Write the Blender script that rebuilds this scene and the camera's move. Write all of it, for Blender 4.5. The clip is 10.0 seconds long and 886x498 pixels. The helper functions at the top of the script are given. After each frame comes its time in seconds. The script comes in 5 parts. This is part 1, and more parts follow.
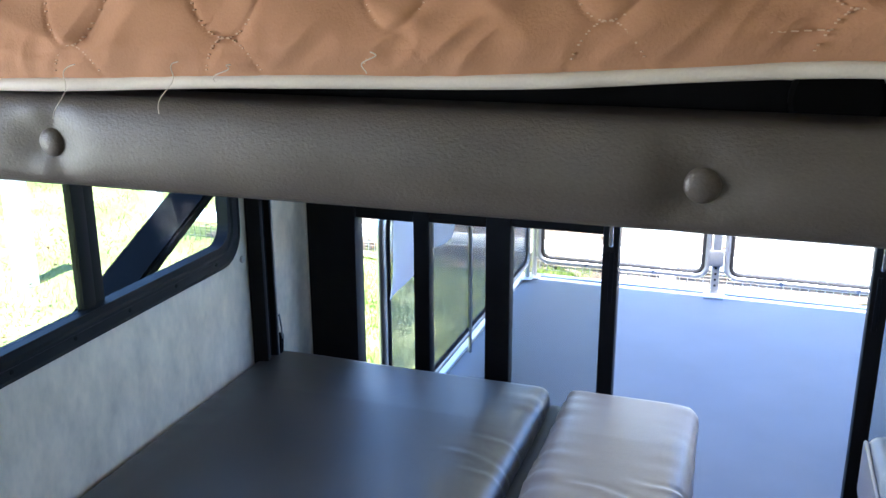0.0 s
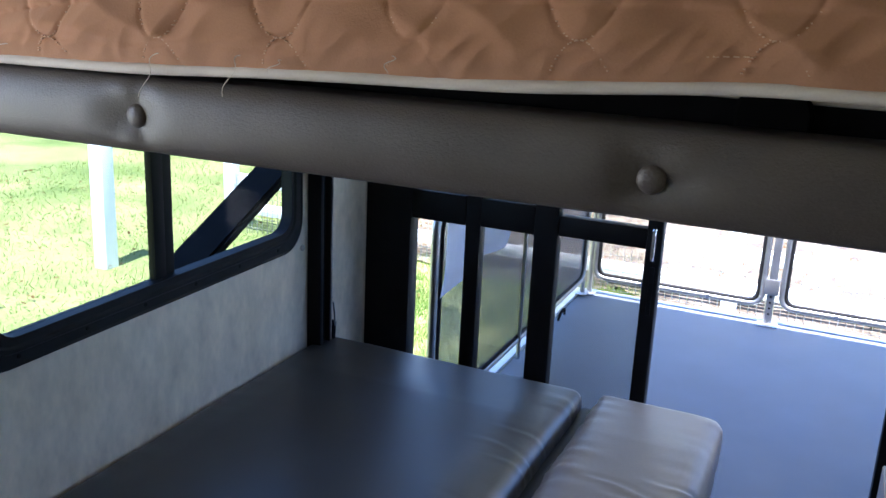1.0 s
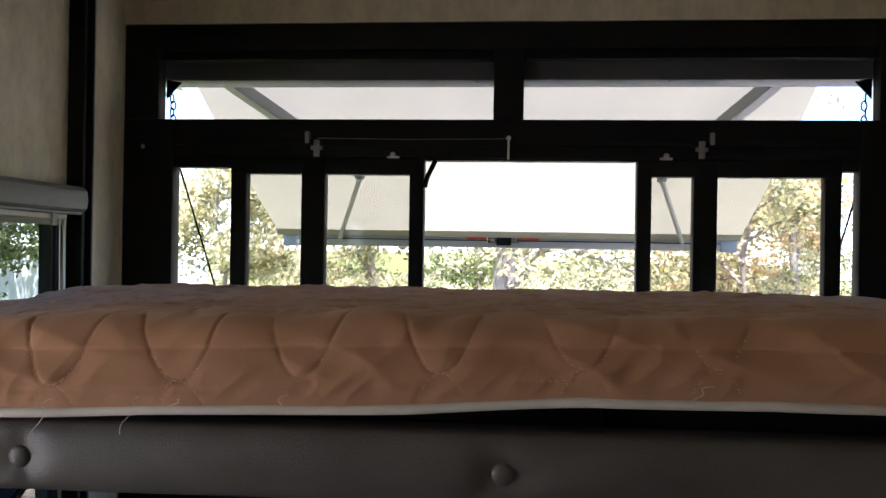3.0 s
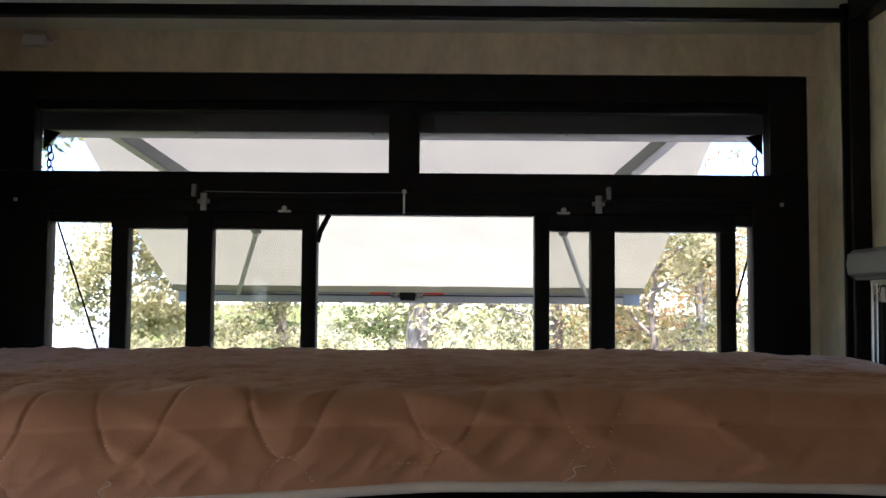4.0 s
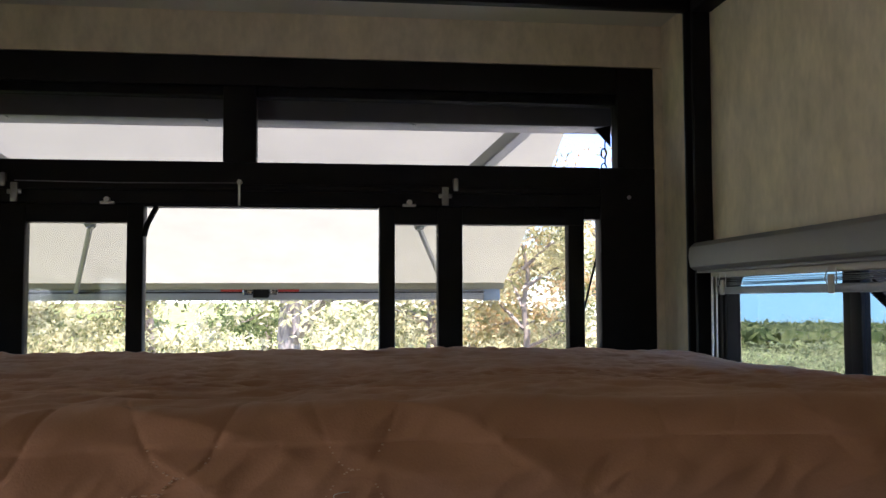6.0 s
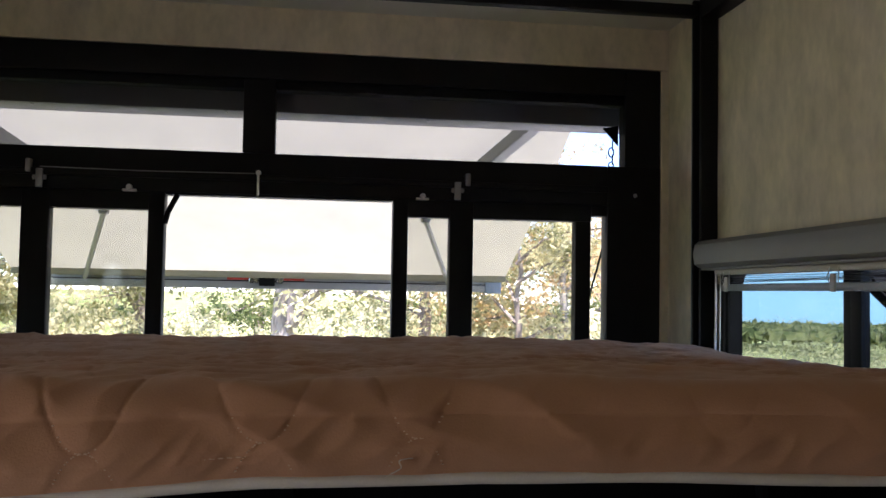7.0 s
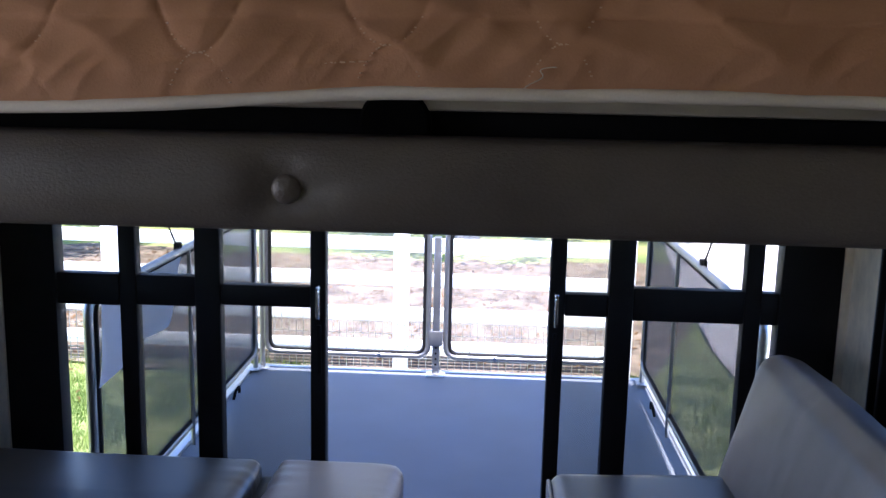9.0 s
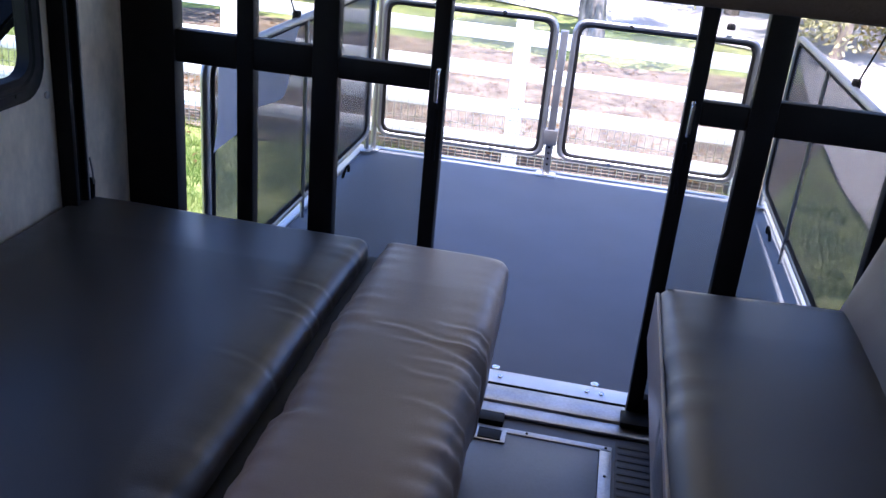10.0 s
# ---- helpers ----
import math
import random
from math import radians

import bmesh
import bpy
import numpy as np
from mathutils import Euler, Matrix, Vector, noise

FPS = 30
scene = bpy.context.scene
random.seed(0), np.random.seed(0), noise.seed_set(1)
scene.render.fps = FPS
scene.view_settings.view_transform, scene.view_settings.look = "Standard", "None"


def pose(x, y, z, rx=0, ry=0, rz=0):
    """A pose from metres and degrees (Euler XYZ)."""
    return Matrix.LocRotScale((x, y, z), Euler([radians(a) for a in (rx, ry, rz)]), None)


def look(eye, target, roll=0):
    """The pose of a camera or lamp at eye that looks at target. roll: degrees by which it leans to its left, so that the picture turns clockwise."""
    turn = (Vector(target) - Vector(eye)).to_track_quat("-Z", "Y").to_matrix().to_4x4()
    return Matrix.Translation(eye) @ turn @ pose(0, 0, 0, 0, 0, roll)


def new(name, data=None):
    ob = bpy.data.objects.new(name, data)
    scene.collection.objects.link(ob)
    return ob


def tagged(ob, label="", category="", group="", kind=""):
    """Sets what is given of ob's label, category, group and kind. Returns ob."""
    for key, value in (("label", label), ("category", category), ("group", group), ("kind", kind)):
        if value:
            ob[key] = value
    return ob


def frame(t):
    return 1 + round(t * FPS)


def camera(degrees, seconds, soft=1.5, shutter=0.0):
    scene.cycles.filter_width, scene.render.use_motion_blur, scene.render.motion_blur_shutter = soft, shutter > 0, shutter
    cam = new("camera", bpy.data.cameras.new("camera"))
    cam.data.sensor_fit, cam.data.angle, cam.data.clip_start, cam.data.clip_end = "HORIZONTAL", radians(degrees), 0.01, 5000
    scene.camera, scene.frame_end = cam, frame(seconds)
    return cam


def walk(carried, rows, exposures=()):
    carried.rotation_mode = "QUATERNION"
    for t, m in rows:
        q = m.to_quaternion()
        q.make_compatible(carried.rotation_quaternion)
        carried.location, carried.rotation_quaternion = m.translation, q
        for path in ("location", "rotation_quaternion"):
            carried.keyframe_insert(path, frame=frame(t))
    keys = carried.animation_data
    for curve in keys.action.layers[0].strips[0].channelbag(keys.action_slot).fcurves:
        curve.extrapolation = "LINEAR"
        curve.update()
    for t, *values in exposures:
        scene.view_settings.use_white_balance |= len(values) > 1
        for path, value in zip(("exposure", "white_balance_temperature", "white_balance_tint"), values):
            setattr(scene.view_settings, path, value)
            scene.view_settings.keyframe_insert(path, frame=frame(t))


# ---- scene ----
cam = camera(51.7, 10.0)
PATH = [
    (0, (0.071, -2.319, 1.542), (-0.556, -0.509, 0.968), -0.2),
    (0.5, (0.106, -2.378, 1.555), (-0.618, -0.602, 0.988), 1.5),
    (1, (0.175, -2.428, 1.548), (-0.598, -0.666, 1.0), 2.7),
    (1.5, (0.198, -2.521, 1.604), (-0.511, -0.673, 1.318), 3.2),
    (2, (0.16, -2.591, 1.619), (-0.35, -0.664, 1.452), 2.0),
    (2.5, (0.091, -2.653, 1.627), (-0.285, -0.691, 1.543), 0.6),
    (3, (0.064, -2.646, 1.637), (-0.124, -0.655, 1.64), 0.9),
    (4.5, (0.161, -2.482, 1.66), (0.169, -0.487, 1.795), 0.2),
    (5, (0.193, -2.422, 1.668), (0.196, -0.425, 1.787), 0.0),
    (5.5, (0.209, -2.422, 1.654), (0.321, -0.43, 1.791), 0.0),
    (6, (0.225, -2.444, 1.654), (0.479, -0.463, 1.764), -0.2),
    (7.5, (0.131, -2.523, 1.634), (0.394, -0.542, 1.712), 1.4),
    (8, (0.128, -2.521, 1.592), (0.298, -0.529, 1.549), 1.0),
    (8.5, (0.14, -2.488, 1.531), (0.156, -0.5, 1.314), 1.5),
    (8.8, (0.17, -2.451, 1.513), (0.12, -0.472, 1.233), 0.6),
    (9, (0.198, -2.424, 1.494), (0.098, -0.457, 1.145), 1.3),
    (9.5, (0.211, -2.315, 1.449), (-0.003, -0.427, 0.824), 2.5),
    (9.7, (0.197, -2.317, 1.446), (-0.049, -0.457, 0.752), 3.0),
    (10, (0.159, -2.327, 1.452), (-0.129, -0.51, 0.667), 5.4),
]
walk(cam, [(t, look(eye, target, roll)) for t, eye, target, roll in PATH],
     exposures=[(0, 3.82, 5560, 16), (0.5, 3.25, 5540, 18), (1.0, 3.02, 5500, 20), (1.5, 2.78, 5750, 25), (2.0, 2.82, 5850, 26), (2.5, 2.6, 5850, 26), (4.5, 2.28, 5800, 28), (7.5, 2.34, 5820, 27), (8.4, 2.58, 5720, 22), (9.0, 2.48, 5500, 26), (9.5, 2.28, 5600, 30), (10, 2.35, 5600, 31)])

# ---- light ----
TO_SUN = Vector((0.03, -0.30, 1.0)).normalized()
world = bpy.data.worlds.new("sky")
scene.world = world
world.use_nodes = True
wn = world.node_tree
sky = wn.nodes.new("ShaderNodeTexSky")
sky.sky_type, sky.sun_disc = "NISHITA", False
sky.sun_elevation = math.asin(TO_SUN.z)
sky.sun_rotation = math.atan2(TO_SUN.x, TO_SUN.y)
sky.altitude = 2500.0
sky.air_density, sky.dust_density, sky.ozone_density = 1.0, 0.0, 3.0
wn.links.new(sky.outputs[0], wn.nodes["Background"].inputs[0])
wn.nodes["Background"].inputs[1].default_value = 0.15
sun_data = bpy.data.lights.new("sun", "SUN")
sun_data.energy, sun_data.angle, sun_data.color = 5.0, radians(0.5), (1.0, 0.95, 0.87)
sun = new("sun", sun_data)
sun.matrix_world = look(TO_SUN * 30, (0, 0, 0))


def fill_lamp(name, x, y, z, to, wide, high, watts):
    # added area lamp, filling the living area through an unseen opening
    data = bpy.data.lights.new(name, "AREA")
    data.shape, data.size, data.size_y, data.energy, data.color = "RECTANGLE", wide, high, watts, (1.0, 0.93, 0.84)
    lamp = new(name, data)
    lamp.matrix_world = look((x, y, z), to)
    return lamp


fill_lamp("fill_lamp", -1.185, -2.2, 1.36, (0, -2.2, 1.36), 0.5, 0.75, 1.5)
fill_lamp("far_fill_lamp", -1.185, -3.7, 1.35, (0, -3.7, 1.35), 0.75, 0.9, 0.12)


# ---- materials ----
def material(name, colour, rough=0.5, metal=0.0, spread=0.12, scale=8.0, bump=0.0, grain=120.0, other=None, rnd=0.0, spec=None, stretch=None):
    """Two scales of variation over a base colour, with an optional fine relief."""
    m = bpy.data.materials.new(name)
    m.use_nodes = True
    nt, p = m.node_tree, m.node_tree.nodes["Principled BSDF"]
    N, L = nt.nodes.new, nt.links.new
    tc, mp = N("ShaderNodeTexCoord"), N("ShaderNodeMapping")
    L(tc.outputs["Object"], mp.inputs[0])
    if stretch:
        mp.inputs["Scale"].default_value = stretch
    big, fine = N("ShaderNodeTexNoise"), N("ShaderNodeTexNoise")
    big.inputs["Scale"].default_value, big.inputs["Detail"].default_value = scale, 6
    fine.inputs["Scale"].default_value, fine.inputs["Detail"].default_value = grain, 3
    L(mp.outputs[0], big.inputs["Vector"])
    L(mp.outputs[0], fine.inputs["Vector"])
    mix, ramp, add = N("ShaderNodeMix"), N("ShaderNodeMapRange"), N("ShaderNodeMath")
    mix.data_type = "RGBA"
    add.operation = "MULTIPLY_ADD"
    L(fine.outputs[0], add.inputs[0])
    add.inputs[1].default_value = 0.45
    L(big.outputs[0], add.inputs[2])
    ramp.inputs[1].default_value, ramp.inputs[2].default_value = 0.45, 1.0
    L(add.outputs[0], ramp.inputs[0])
    value = ramp.outputs[0]
    if rnd:
        info, more = N("ShaderNodeObjectInfo"), N("ShaderNodeMath")
        more.operation = "MULTIPLY_ADD"
        L(info.outputs["Random"], more.inputs[0])
        more.inputs[1].default_value = rnd
        L(value, more.inputs[2])
        value = more.outputs[0]
    L(value, mix.inputs["Factor"])
    dark = [c * (1 - spread) for c in colour]
    light = other or [min(1, c * (1 + spread)) for c in colour]
    mix.inputs["A"].default_value, mix.inputs["B"].default_value = (*dark, 1), (*light, 1)
    L(mix.outputs["Result"], p.inputs["Base Color"])
    p.inputs["Metallic"].default_value = metal
    rr = N("ShaderNodeMapRange")
    rr.inputs[3].default_value, rr.inputs[4].default_value = max(0.02, rough - 0.08), min(1, rough + 0.08)
    L(big.outputs[0], rr.inputs[0])
    L(rr.outputs[0], p.inputs["Roughness"])
    if spec is not None:
        p.inputs["Specular IOR Level"].default_value = spec
    if bump:
        b = N("ShaderNodeBump")
        b.inputs["Strength"].default_value, b.inputs["Distance"].default_value = 0.5, bump
        L(fine.outputs[0], b.inputs["Height"])
        L(b.outputs[0], p.inputs["Normal"])
    return m


def glass(name, tint, amount):
    """Thin pane: mostly see-through, with a mirror-like gloss."""
    m = bpy.data.materials.new(name)
    m.use_nodes = True
    nt = m.node_tree
    nt.nodes.remove(nt.nodes["Principled BSDF"])
    N, L = nt.nodes.new, nt.links.new
    out = nt.nodes["Material Output"]
    t, g, x, f, k = N("ShaderNodeBsdfTransparent"), N("ShaderNodeBsdfGlossy"), N("ShaderNodeMixShader"), N("ShaderNodeLayerWeight"), N("ShaderNodeMath")
    t.inputs[0].default_value = (*tint, 1)
    g.inputs["Roughness"].default_value = 0.02
    f.inputs[0].default_value = 0.5
    p = N("ShaderNodeMath")
    p.operation, k.operation = "POWER", "MULTIPLY_ADD"
    p.inputs[1].default_value = 4.0
    k.inputs[1].default_value, k.inputs[2].default_value = amount, 0.035 * amount
    L(f.outputs["Facing"], p.inputs[0])
    L(p.outputs[0], k.inputs[0])
    L(k.outputs[0], x.inputs[0])
    L(t.outputs[0], x.inputs[1])
    L(g.outputs[0], x.inputs[2])
    L(x.outputs[0], out.inputs[0])
    return m


def see_through(name, colour, clear, translucent=0.0, grain=40.0):
    """Cloth or mesh that lets part of the light pass."""
    m = bpy.data.materials.new(name)
    m.use_nodes = True
    nt = m.node_tree
    nt.nodes.remove(nt.nodes["Principled BSDF"])
    N, L = nt.nodes.new, nt.links.new
    out = nt.nodes["Material Output"]
    tc, no, cr = N("ShaderNodeTexCoord"), N("ShaderNodeTexNoise"), N("ShaderNodeMix")
    cr.data_type = "RGBA"
    no.inputs["Scale"].default_value, no.inputs["Detail"].default_value = grain, 5
    L(tc.outputs["Object"], no.inputs["Vector"])
    cr.inputs["A"].default_value = (*[c * 0.86 for c in colour], 1)
    cr.inputs["B"].default_value = (*[min(1, c * 1.08) for c in colour], 1)
    L(no.outputs[0], cr.inputs["Factor"])
    d, tl, tp, a, b = N("ShaderNodeBsdfDiffuse"), N("ShaderNodeBsdfTranslucent"), N("ShaderNodeBsdfTransparent"), N("ShaderNodeMixShader"), N("ShaderNodeMixShader")
    L(cr.outputs["Result"], d.inputs[0])
    L(cr.outputs["Result"], tl.inputs[0])
    a.inputs[0].default_value, b.inputs[0].default_value = translucent, clear
    L(d.outputs[0], a.inputs[1])
    L(tl.outputs[0], a.inputs[2])
    L(a.outputs[0], b.inputs[1])
    L(tp.outputs[0], b.inputs[2])
    L(b.outputs[0], out.inputs[0])
    return m


M_WALL = material("cream_wallpaper", (0.72, 0.62, 0.47), 0.6, spread=0.2, scale=13, bump=0.0008, grain=60, stretch=(1, 1, 0.55))
M_CEIL = material("ceiling_panel", (0.68, 0.66, 0.58), 0.6, spread=0.05, scale=3, bump=0.0003)
M_BLACK = material("black_aluminium", (0.012, 0.0115, 0.0115), 0.5, spread=0.3, scale=6, bump=0.0002, grain=300, spec=0.12)
M_RUBBER = material("black_rubber", (0.010, 0.010, 0.0105), 0.7, spread=0.3, scale=20, bump=0.0003, spec=0.1)
M_STEEL = material("galvanised_tube", (0.31, 0.312, 0.315), 0.36, 0.85, spread=0.12, scale=14, bump=0.0002)
M_ALU = material("bright_aluminium", (0.64, 0.64, 0.64), 0.34, 0.85, spread=0.08, scale=10, bump=0.0003, grain=200)
M_CHROME = material("satin_chrome", (0.75, 0.75, 0.76), 0.2, 1.0, spread=0.06)
# vinyl tones per part; some sky sheen and shade is put into them
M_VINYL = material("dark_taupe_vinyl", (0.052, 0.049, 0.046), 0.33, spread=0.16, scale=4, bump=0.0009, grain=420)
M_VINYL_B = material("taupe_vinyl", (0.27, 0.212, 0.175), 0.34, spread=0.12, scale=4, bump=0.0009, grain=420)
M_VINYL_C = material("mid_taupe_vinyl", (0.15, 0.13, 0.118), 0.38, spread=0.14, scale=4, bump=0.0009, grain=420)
M_PAD = material("grained_grey_vinyl", (0.080, 0.069, 0.058), 0.40, spread=0.2, scale=14, bump=0.0012, grain=480, stretch=(0.8, 1, 1.1))
M_QUILT = material("tan_quilted_ticking", (0.375, 0.194, 0.104), 0.85, spread=0.10, scale=7, bump=0.0007, grain=500, spec=0.15)
for key, value in (("Sheen Weight", 0.5), ("Sheen Roughness", 0.45), ("Sheen Tint", (0.94, 0.72, 0.55, 1))):
    M_QUILT.node_tree.nodes["Principled BSDF"].inputs[key].default_value = value
M_PIPING = material("cream_tape", (0.55, 0.50, 0.42), 0.75, spread=0.12, scale=18, bump=0.0004, grain=500)
M_THREAD = material("tan_thread", (0.56, 0.38, 0.25), 0.8, spread=0.1)
M_VALANCE = material("grey_padded_vinyl", (0.22, 0.212, 0.207), 0.45, spread=0.08, scale=8, bump=0.0005, grain=300)
M_BLIND = material("cream_blind_slat", (0.50, 0.47, 0.40), 0.4, spread=0.05)
M_FLOOR = material("grey_vinyl_floor", (0.085, 0.09, 0.10), 0.45, spread=0.25, scale=10, bump=0.0006, grain=150)
M_MAT = material("ribbed_mat", (0.035, 0.036, 0.04), 0.6, spread=0.3, scale=20, bump=0.0005)
M_SILL = material("dull_aluminium_sill", (0.42, 0.42, 0.43), 0.36, 0.75, spread=0.3, scale=9, bump=0.0005)
M_HATCH = material("grey_hatch_panel", (0.16, 0.165, 0.175), 0.4, spread=0.12, scale=6, bump=0.0004)
M_RAMP = material("grey_ramp_coating", (0.135, 0.148, 0.170), 0.62, spread=0.16, scale=2.5, bump=0.0012, grain=220)
M_RED = material("red_lens", (0.42, 0.06, 0.045), 0.25, spread=0.1)
M_WHITE = material("white_paint", (0.82, 0.82, 0.79), 0.55, spread=0.07, scale=4, bump=0.0006, grain=60)
M_CORD = material("white_cord", (0.85, 0.85, 0.83), 0.6, spread=0.05)
M_ARM = material("awning_arm_paint", (0.22, 0.22, 0.22), 0.4, 0.1, spread=0.06)
M_STRUT = material("dark_outer_strut", (0.0045, 0.0045, 0.0043), 0.8, spread=0.3, scale=6, spec=0.08)
M_CASE = material("charcoal_case_paint", (0.13, 0.13, 0.137), 0.5, spread=0.2, scale=5, bump=0.0004)
M_CAP = material("blue_grey_plastic", (0.24, 0.29, 0.36), 0.5, spread=0.15, scale=12)
M_AWNING = see_through("white_awning_cloth", (0.365, 0.343, 0.252), 0.0, 0.40, 6)
M_SLAT = see_through("translucent_cream_slat", (0.42, 0.405, 0.36), 0.15, 0.45, 30)
# gate mesh; its pale colour also carries a sunlit, washed-out haze
M_VEIL = see_through("pale_fine_mesh", (0.50, 0.50, 0.49), 0.87, 0.3, 25)
M_MESH = see_through("smoke_mesh", (0.15, 0.15, 0.155), 0.36, 0.15, 25)
M_CLOTH = see_through("white_tarp", (0.52, 0.52, 0.58), 0.0, 0.4, 20)
M_GLASS = glass("clear_glass", (0.97, 0.98, 0.97), 0.12)
M_SIDE = glass("side_window_glass", (0.66, 0.69, 0.69), 0.12)
M_TRANSOM = glass("transom_glass", (0.83, 0.83, 0.84), 0.06)
M_TINT = glass("tinted_glass", (0.82, 0.82, 0.79), 0.8)
M_GRASS = material("lawn_grass", (0.078, 0.135, 0.026), 0.85, spread=0.3, scale=0.9, bump=0.02, grain=30, other=(0.29, 0.30, 0.11), spec=0.1)
M_LITTER = material("leaf_litter", (0.062, 0.047, 0.032), 0.9, spread=0.6, scale=3.5, bump=0.02, grain=26, other=(0.22, 0.17, 0.115), spec=0.1)
M_ROAD = material("pale_gravel_drive", (0.42, 0.40, 0.37), 0.85, spread=0.15, scale=2, bump=0.01, grain=40)
M_STRAW = material("pale_straw_ground", (0.36, 0.32, 0.21), 0.9, spread=0.3, scale=0.8, bump=0.02, grain=24, other=(0.60, 0.55, 0.40), spec=0.1)
M_BARK = material("grey_bark", (0.26, 0.21, 0.17), 0.9, spread=0.45, scale=6, bump=0.02, grain=30, stretch=(1, 1, 0.25))
M_PALE = material("pale_gum_bark", (0.10, 0.085, 0.07), 0.85, spread=0.5, scale=13, bump=0.012, grain=40, stretch=(1, 1, 0.25), other=(0.42, 0.37, 0.31))
M_TEAL = material("teal_roof_sheet", (0.20, 0.40, 0.43), 0.45, spread=0.1, scale=2)
M_BRICK = material("red_brown_base", (0.30, 0.13, 0.09), 0.8, spread=0.2, scale=4, bump=0.002, grain=40)
M_WOOD = material("weathered_wood", (0.30, 0.24, 0.19), 0.8, spread=0.3, scale=8, bump=0.002, grain=60)


def leaf_material(name, a, b, patch=1.1):
    """Leaves that differ one by one and by whole sprays, lit through as well as from above."""
    m = bpy.data.materials.new(name)
    m.use_nodes = True
    nt = m.node_tree
    nt.nodes.remove(nt.nodes["Principled BSDF"])
    N, L = nt.nodes.new, nt.links.new
    geo, mix, tc, no = N("ShaderNodeNewGeometry"), N("ShaderNodeMix"), N("ShaderNodeTexCoord"), N("ShaderNodeTexNoise")
    k, c = N("ShaderNodeMath"), N("ShaderNodeMapRange")
    mix.data_type = "RGBA"
    mix.inputs["A"].default_value, mix.inputs["B"].default_value = (*a, 1), (*b, 1)
    # patch noise puts sunlit and shaded sprays into the leaf colour
    no.inputs["Scale"].default_value, no.inputs["Detail"].default_value = patch, 3
    L(tc.outputs["Object"], no.inputs["Vector"])
    c.inputs[1].default_value, c.inputs[2].default_value = 0.40, 0.60
    L(no.outputs[0], c.inputs[0])
    k.operation = "MULTIPLY_ADD"
    k.inputs[1].default_value = 0.35
    half = N("ShaderNodeMath")
    half.operation = "MULTIPLY"
    half.inputs[1].default_value = 0.65
    L(c.outputs[0], half.inputs[0])
    L(geo.outputs["Random Per Island"], k.inputs[0])
    L(half.outputs[0], k.inputs[2])
    L(k.outputs[0], mix.inputs["Factor"])
    d, t, s = N("ShaderNodeBsdfDiffuse"), N("ShaderNodeBsdfTranslucent"), N("ShaderNodeMixShader")
    s.inputs[0].default_value = 0.55
    L(mix.outputs["Result"], d.inputs[0])
    L(mix.outputs["Result"], t.inputs[0])
    L(d.outputs[0], s.inputs[1])
    L(t.outputs[0], s.inputs[2])
    L(s.outputs[0], nt.nodes["Material Output"].inputs[0])
    return m


M_LEAF = leaf_material("yellow_green_leaves", (0.15, 0.16, 0.06), (0.78, 0.71, 0.43), 1.6)
M_LEAF_DARK = leaf_material("olive_leaves", (0.06, 0.09, 0.03), (0.24, 0.25, 0.10))
M_LEAF_RUST = leaf_material("orange_autumn_leaves", (0.27, 0.27, 0.10), (0.78, 0.52, 0.29), 1.2)
M_WOODS = leaf_material("dark_woods_leaves", (0.085, 0.105, 0.05), (0.40, 0.39, 0.20), 0.35)
M_RUSSET = leaf_material("russet_leaves", (0.16, 0.07, 0.045), (0.36, 0.19, 0.12), 0.8)
M_DRY = leaf_material("dry_leaves", (0.07, 0.04, 0.02), (0.22, 0.13, 0.06))
M_BLADE = leaf_material("grass_blades", (0.10, 0.18, 0.035), (0.29, 0.34, 0.10), 2.0)


# ---- building helpers ----
def thing(name, label="", category="", group="", kind="", at=(0, 0, 0)):
    ob = new(name)
    ob.empty_display_size = 0.1
    ob.location = at
    return tagged(ob, label, category, group, kind)


def mesh_of(name, bm, mat, smooth=None):
    me = bpy.data.meshes.new(name)
    bm.to_mesh(me)
    bm.free()
    if mat:
        me.materials.append(mat)
    if smooth:
        me.shade_smooth()
        me.set_sharp_from_angle(angle=radians(smooth))
    return me


def part(name, bm, mat, parent=None, label="", smooth=35, kind=""):
    """One mesh object; its coordinates are the world's, also under a thing."""
    ob = new(name, mesh_of(name, bm, mat, smooth))
    if parent:
        ob.parent = parent
        up = Matrix.Identity(4)
        p = parent
        while p:
            up = p.matrix_parent_inverse @ p.matrix_basis @ up
            p = p.parent
        ob.matrix_parent_inverse = up.inverted()
    return tagged(ob, label, kind=kind)


def box(x0, x1, y0, y1, z0, z1, bevel=0.0, bm=None, seg=2):
    one = bmesh.new()
    bmesh.ops.create_cube(one, size=1.0, matrix=Matrix.Translation(((x0 + x1) / 2, (y0 + y1) / 2, (z0 + z1) / 2)) @ Matrix.Diagonal((abs(x1 - x0), abs(y1 - y0), abs(z1 - z0), 1)))
    if bevel:
        bmesh.ops.bevel(one, geom=one.edges[:], offset=bevel, segments=seg, profile=0.5, affect="EDGES")
    return merge(bm, one)


def merge(bm, one):
    if bm is None:
        return one
    me = bpy.data.meshes.new("t")
    one.to_mesh(me)
    one.free()
    bm.from_mesh(me)
    bpy.data.meshes.remove(me)
    return bm


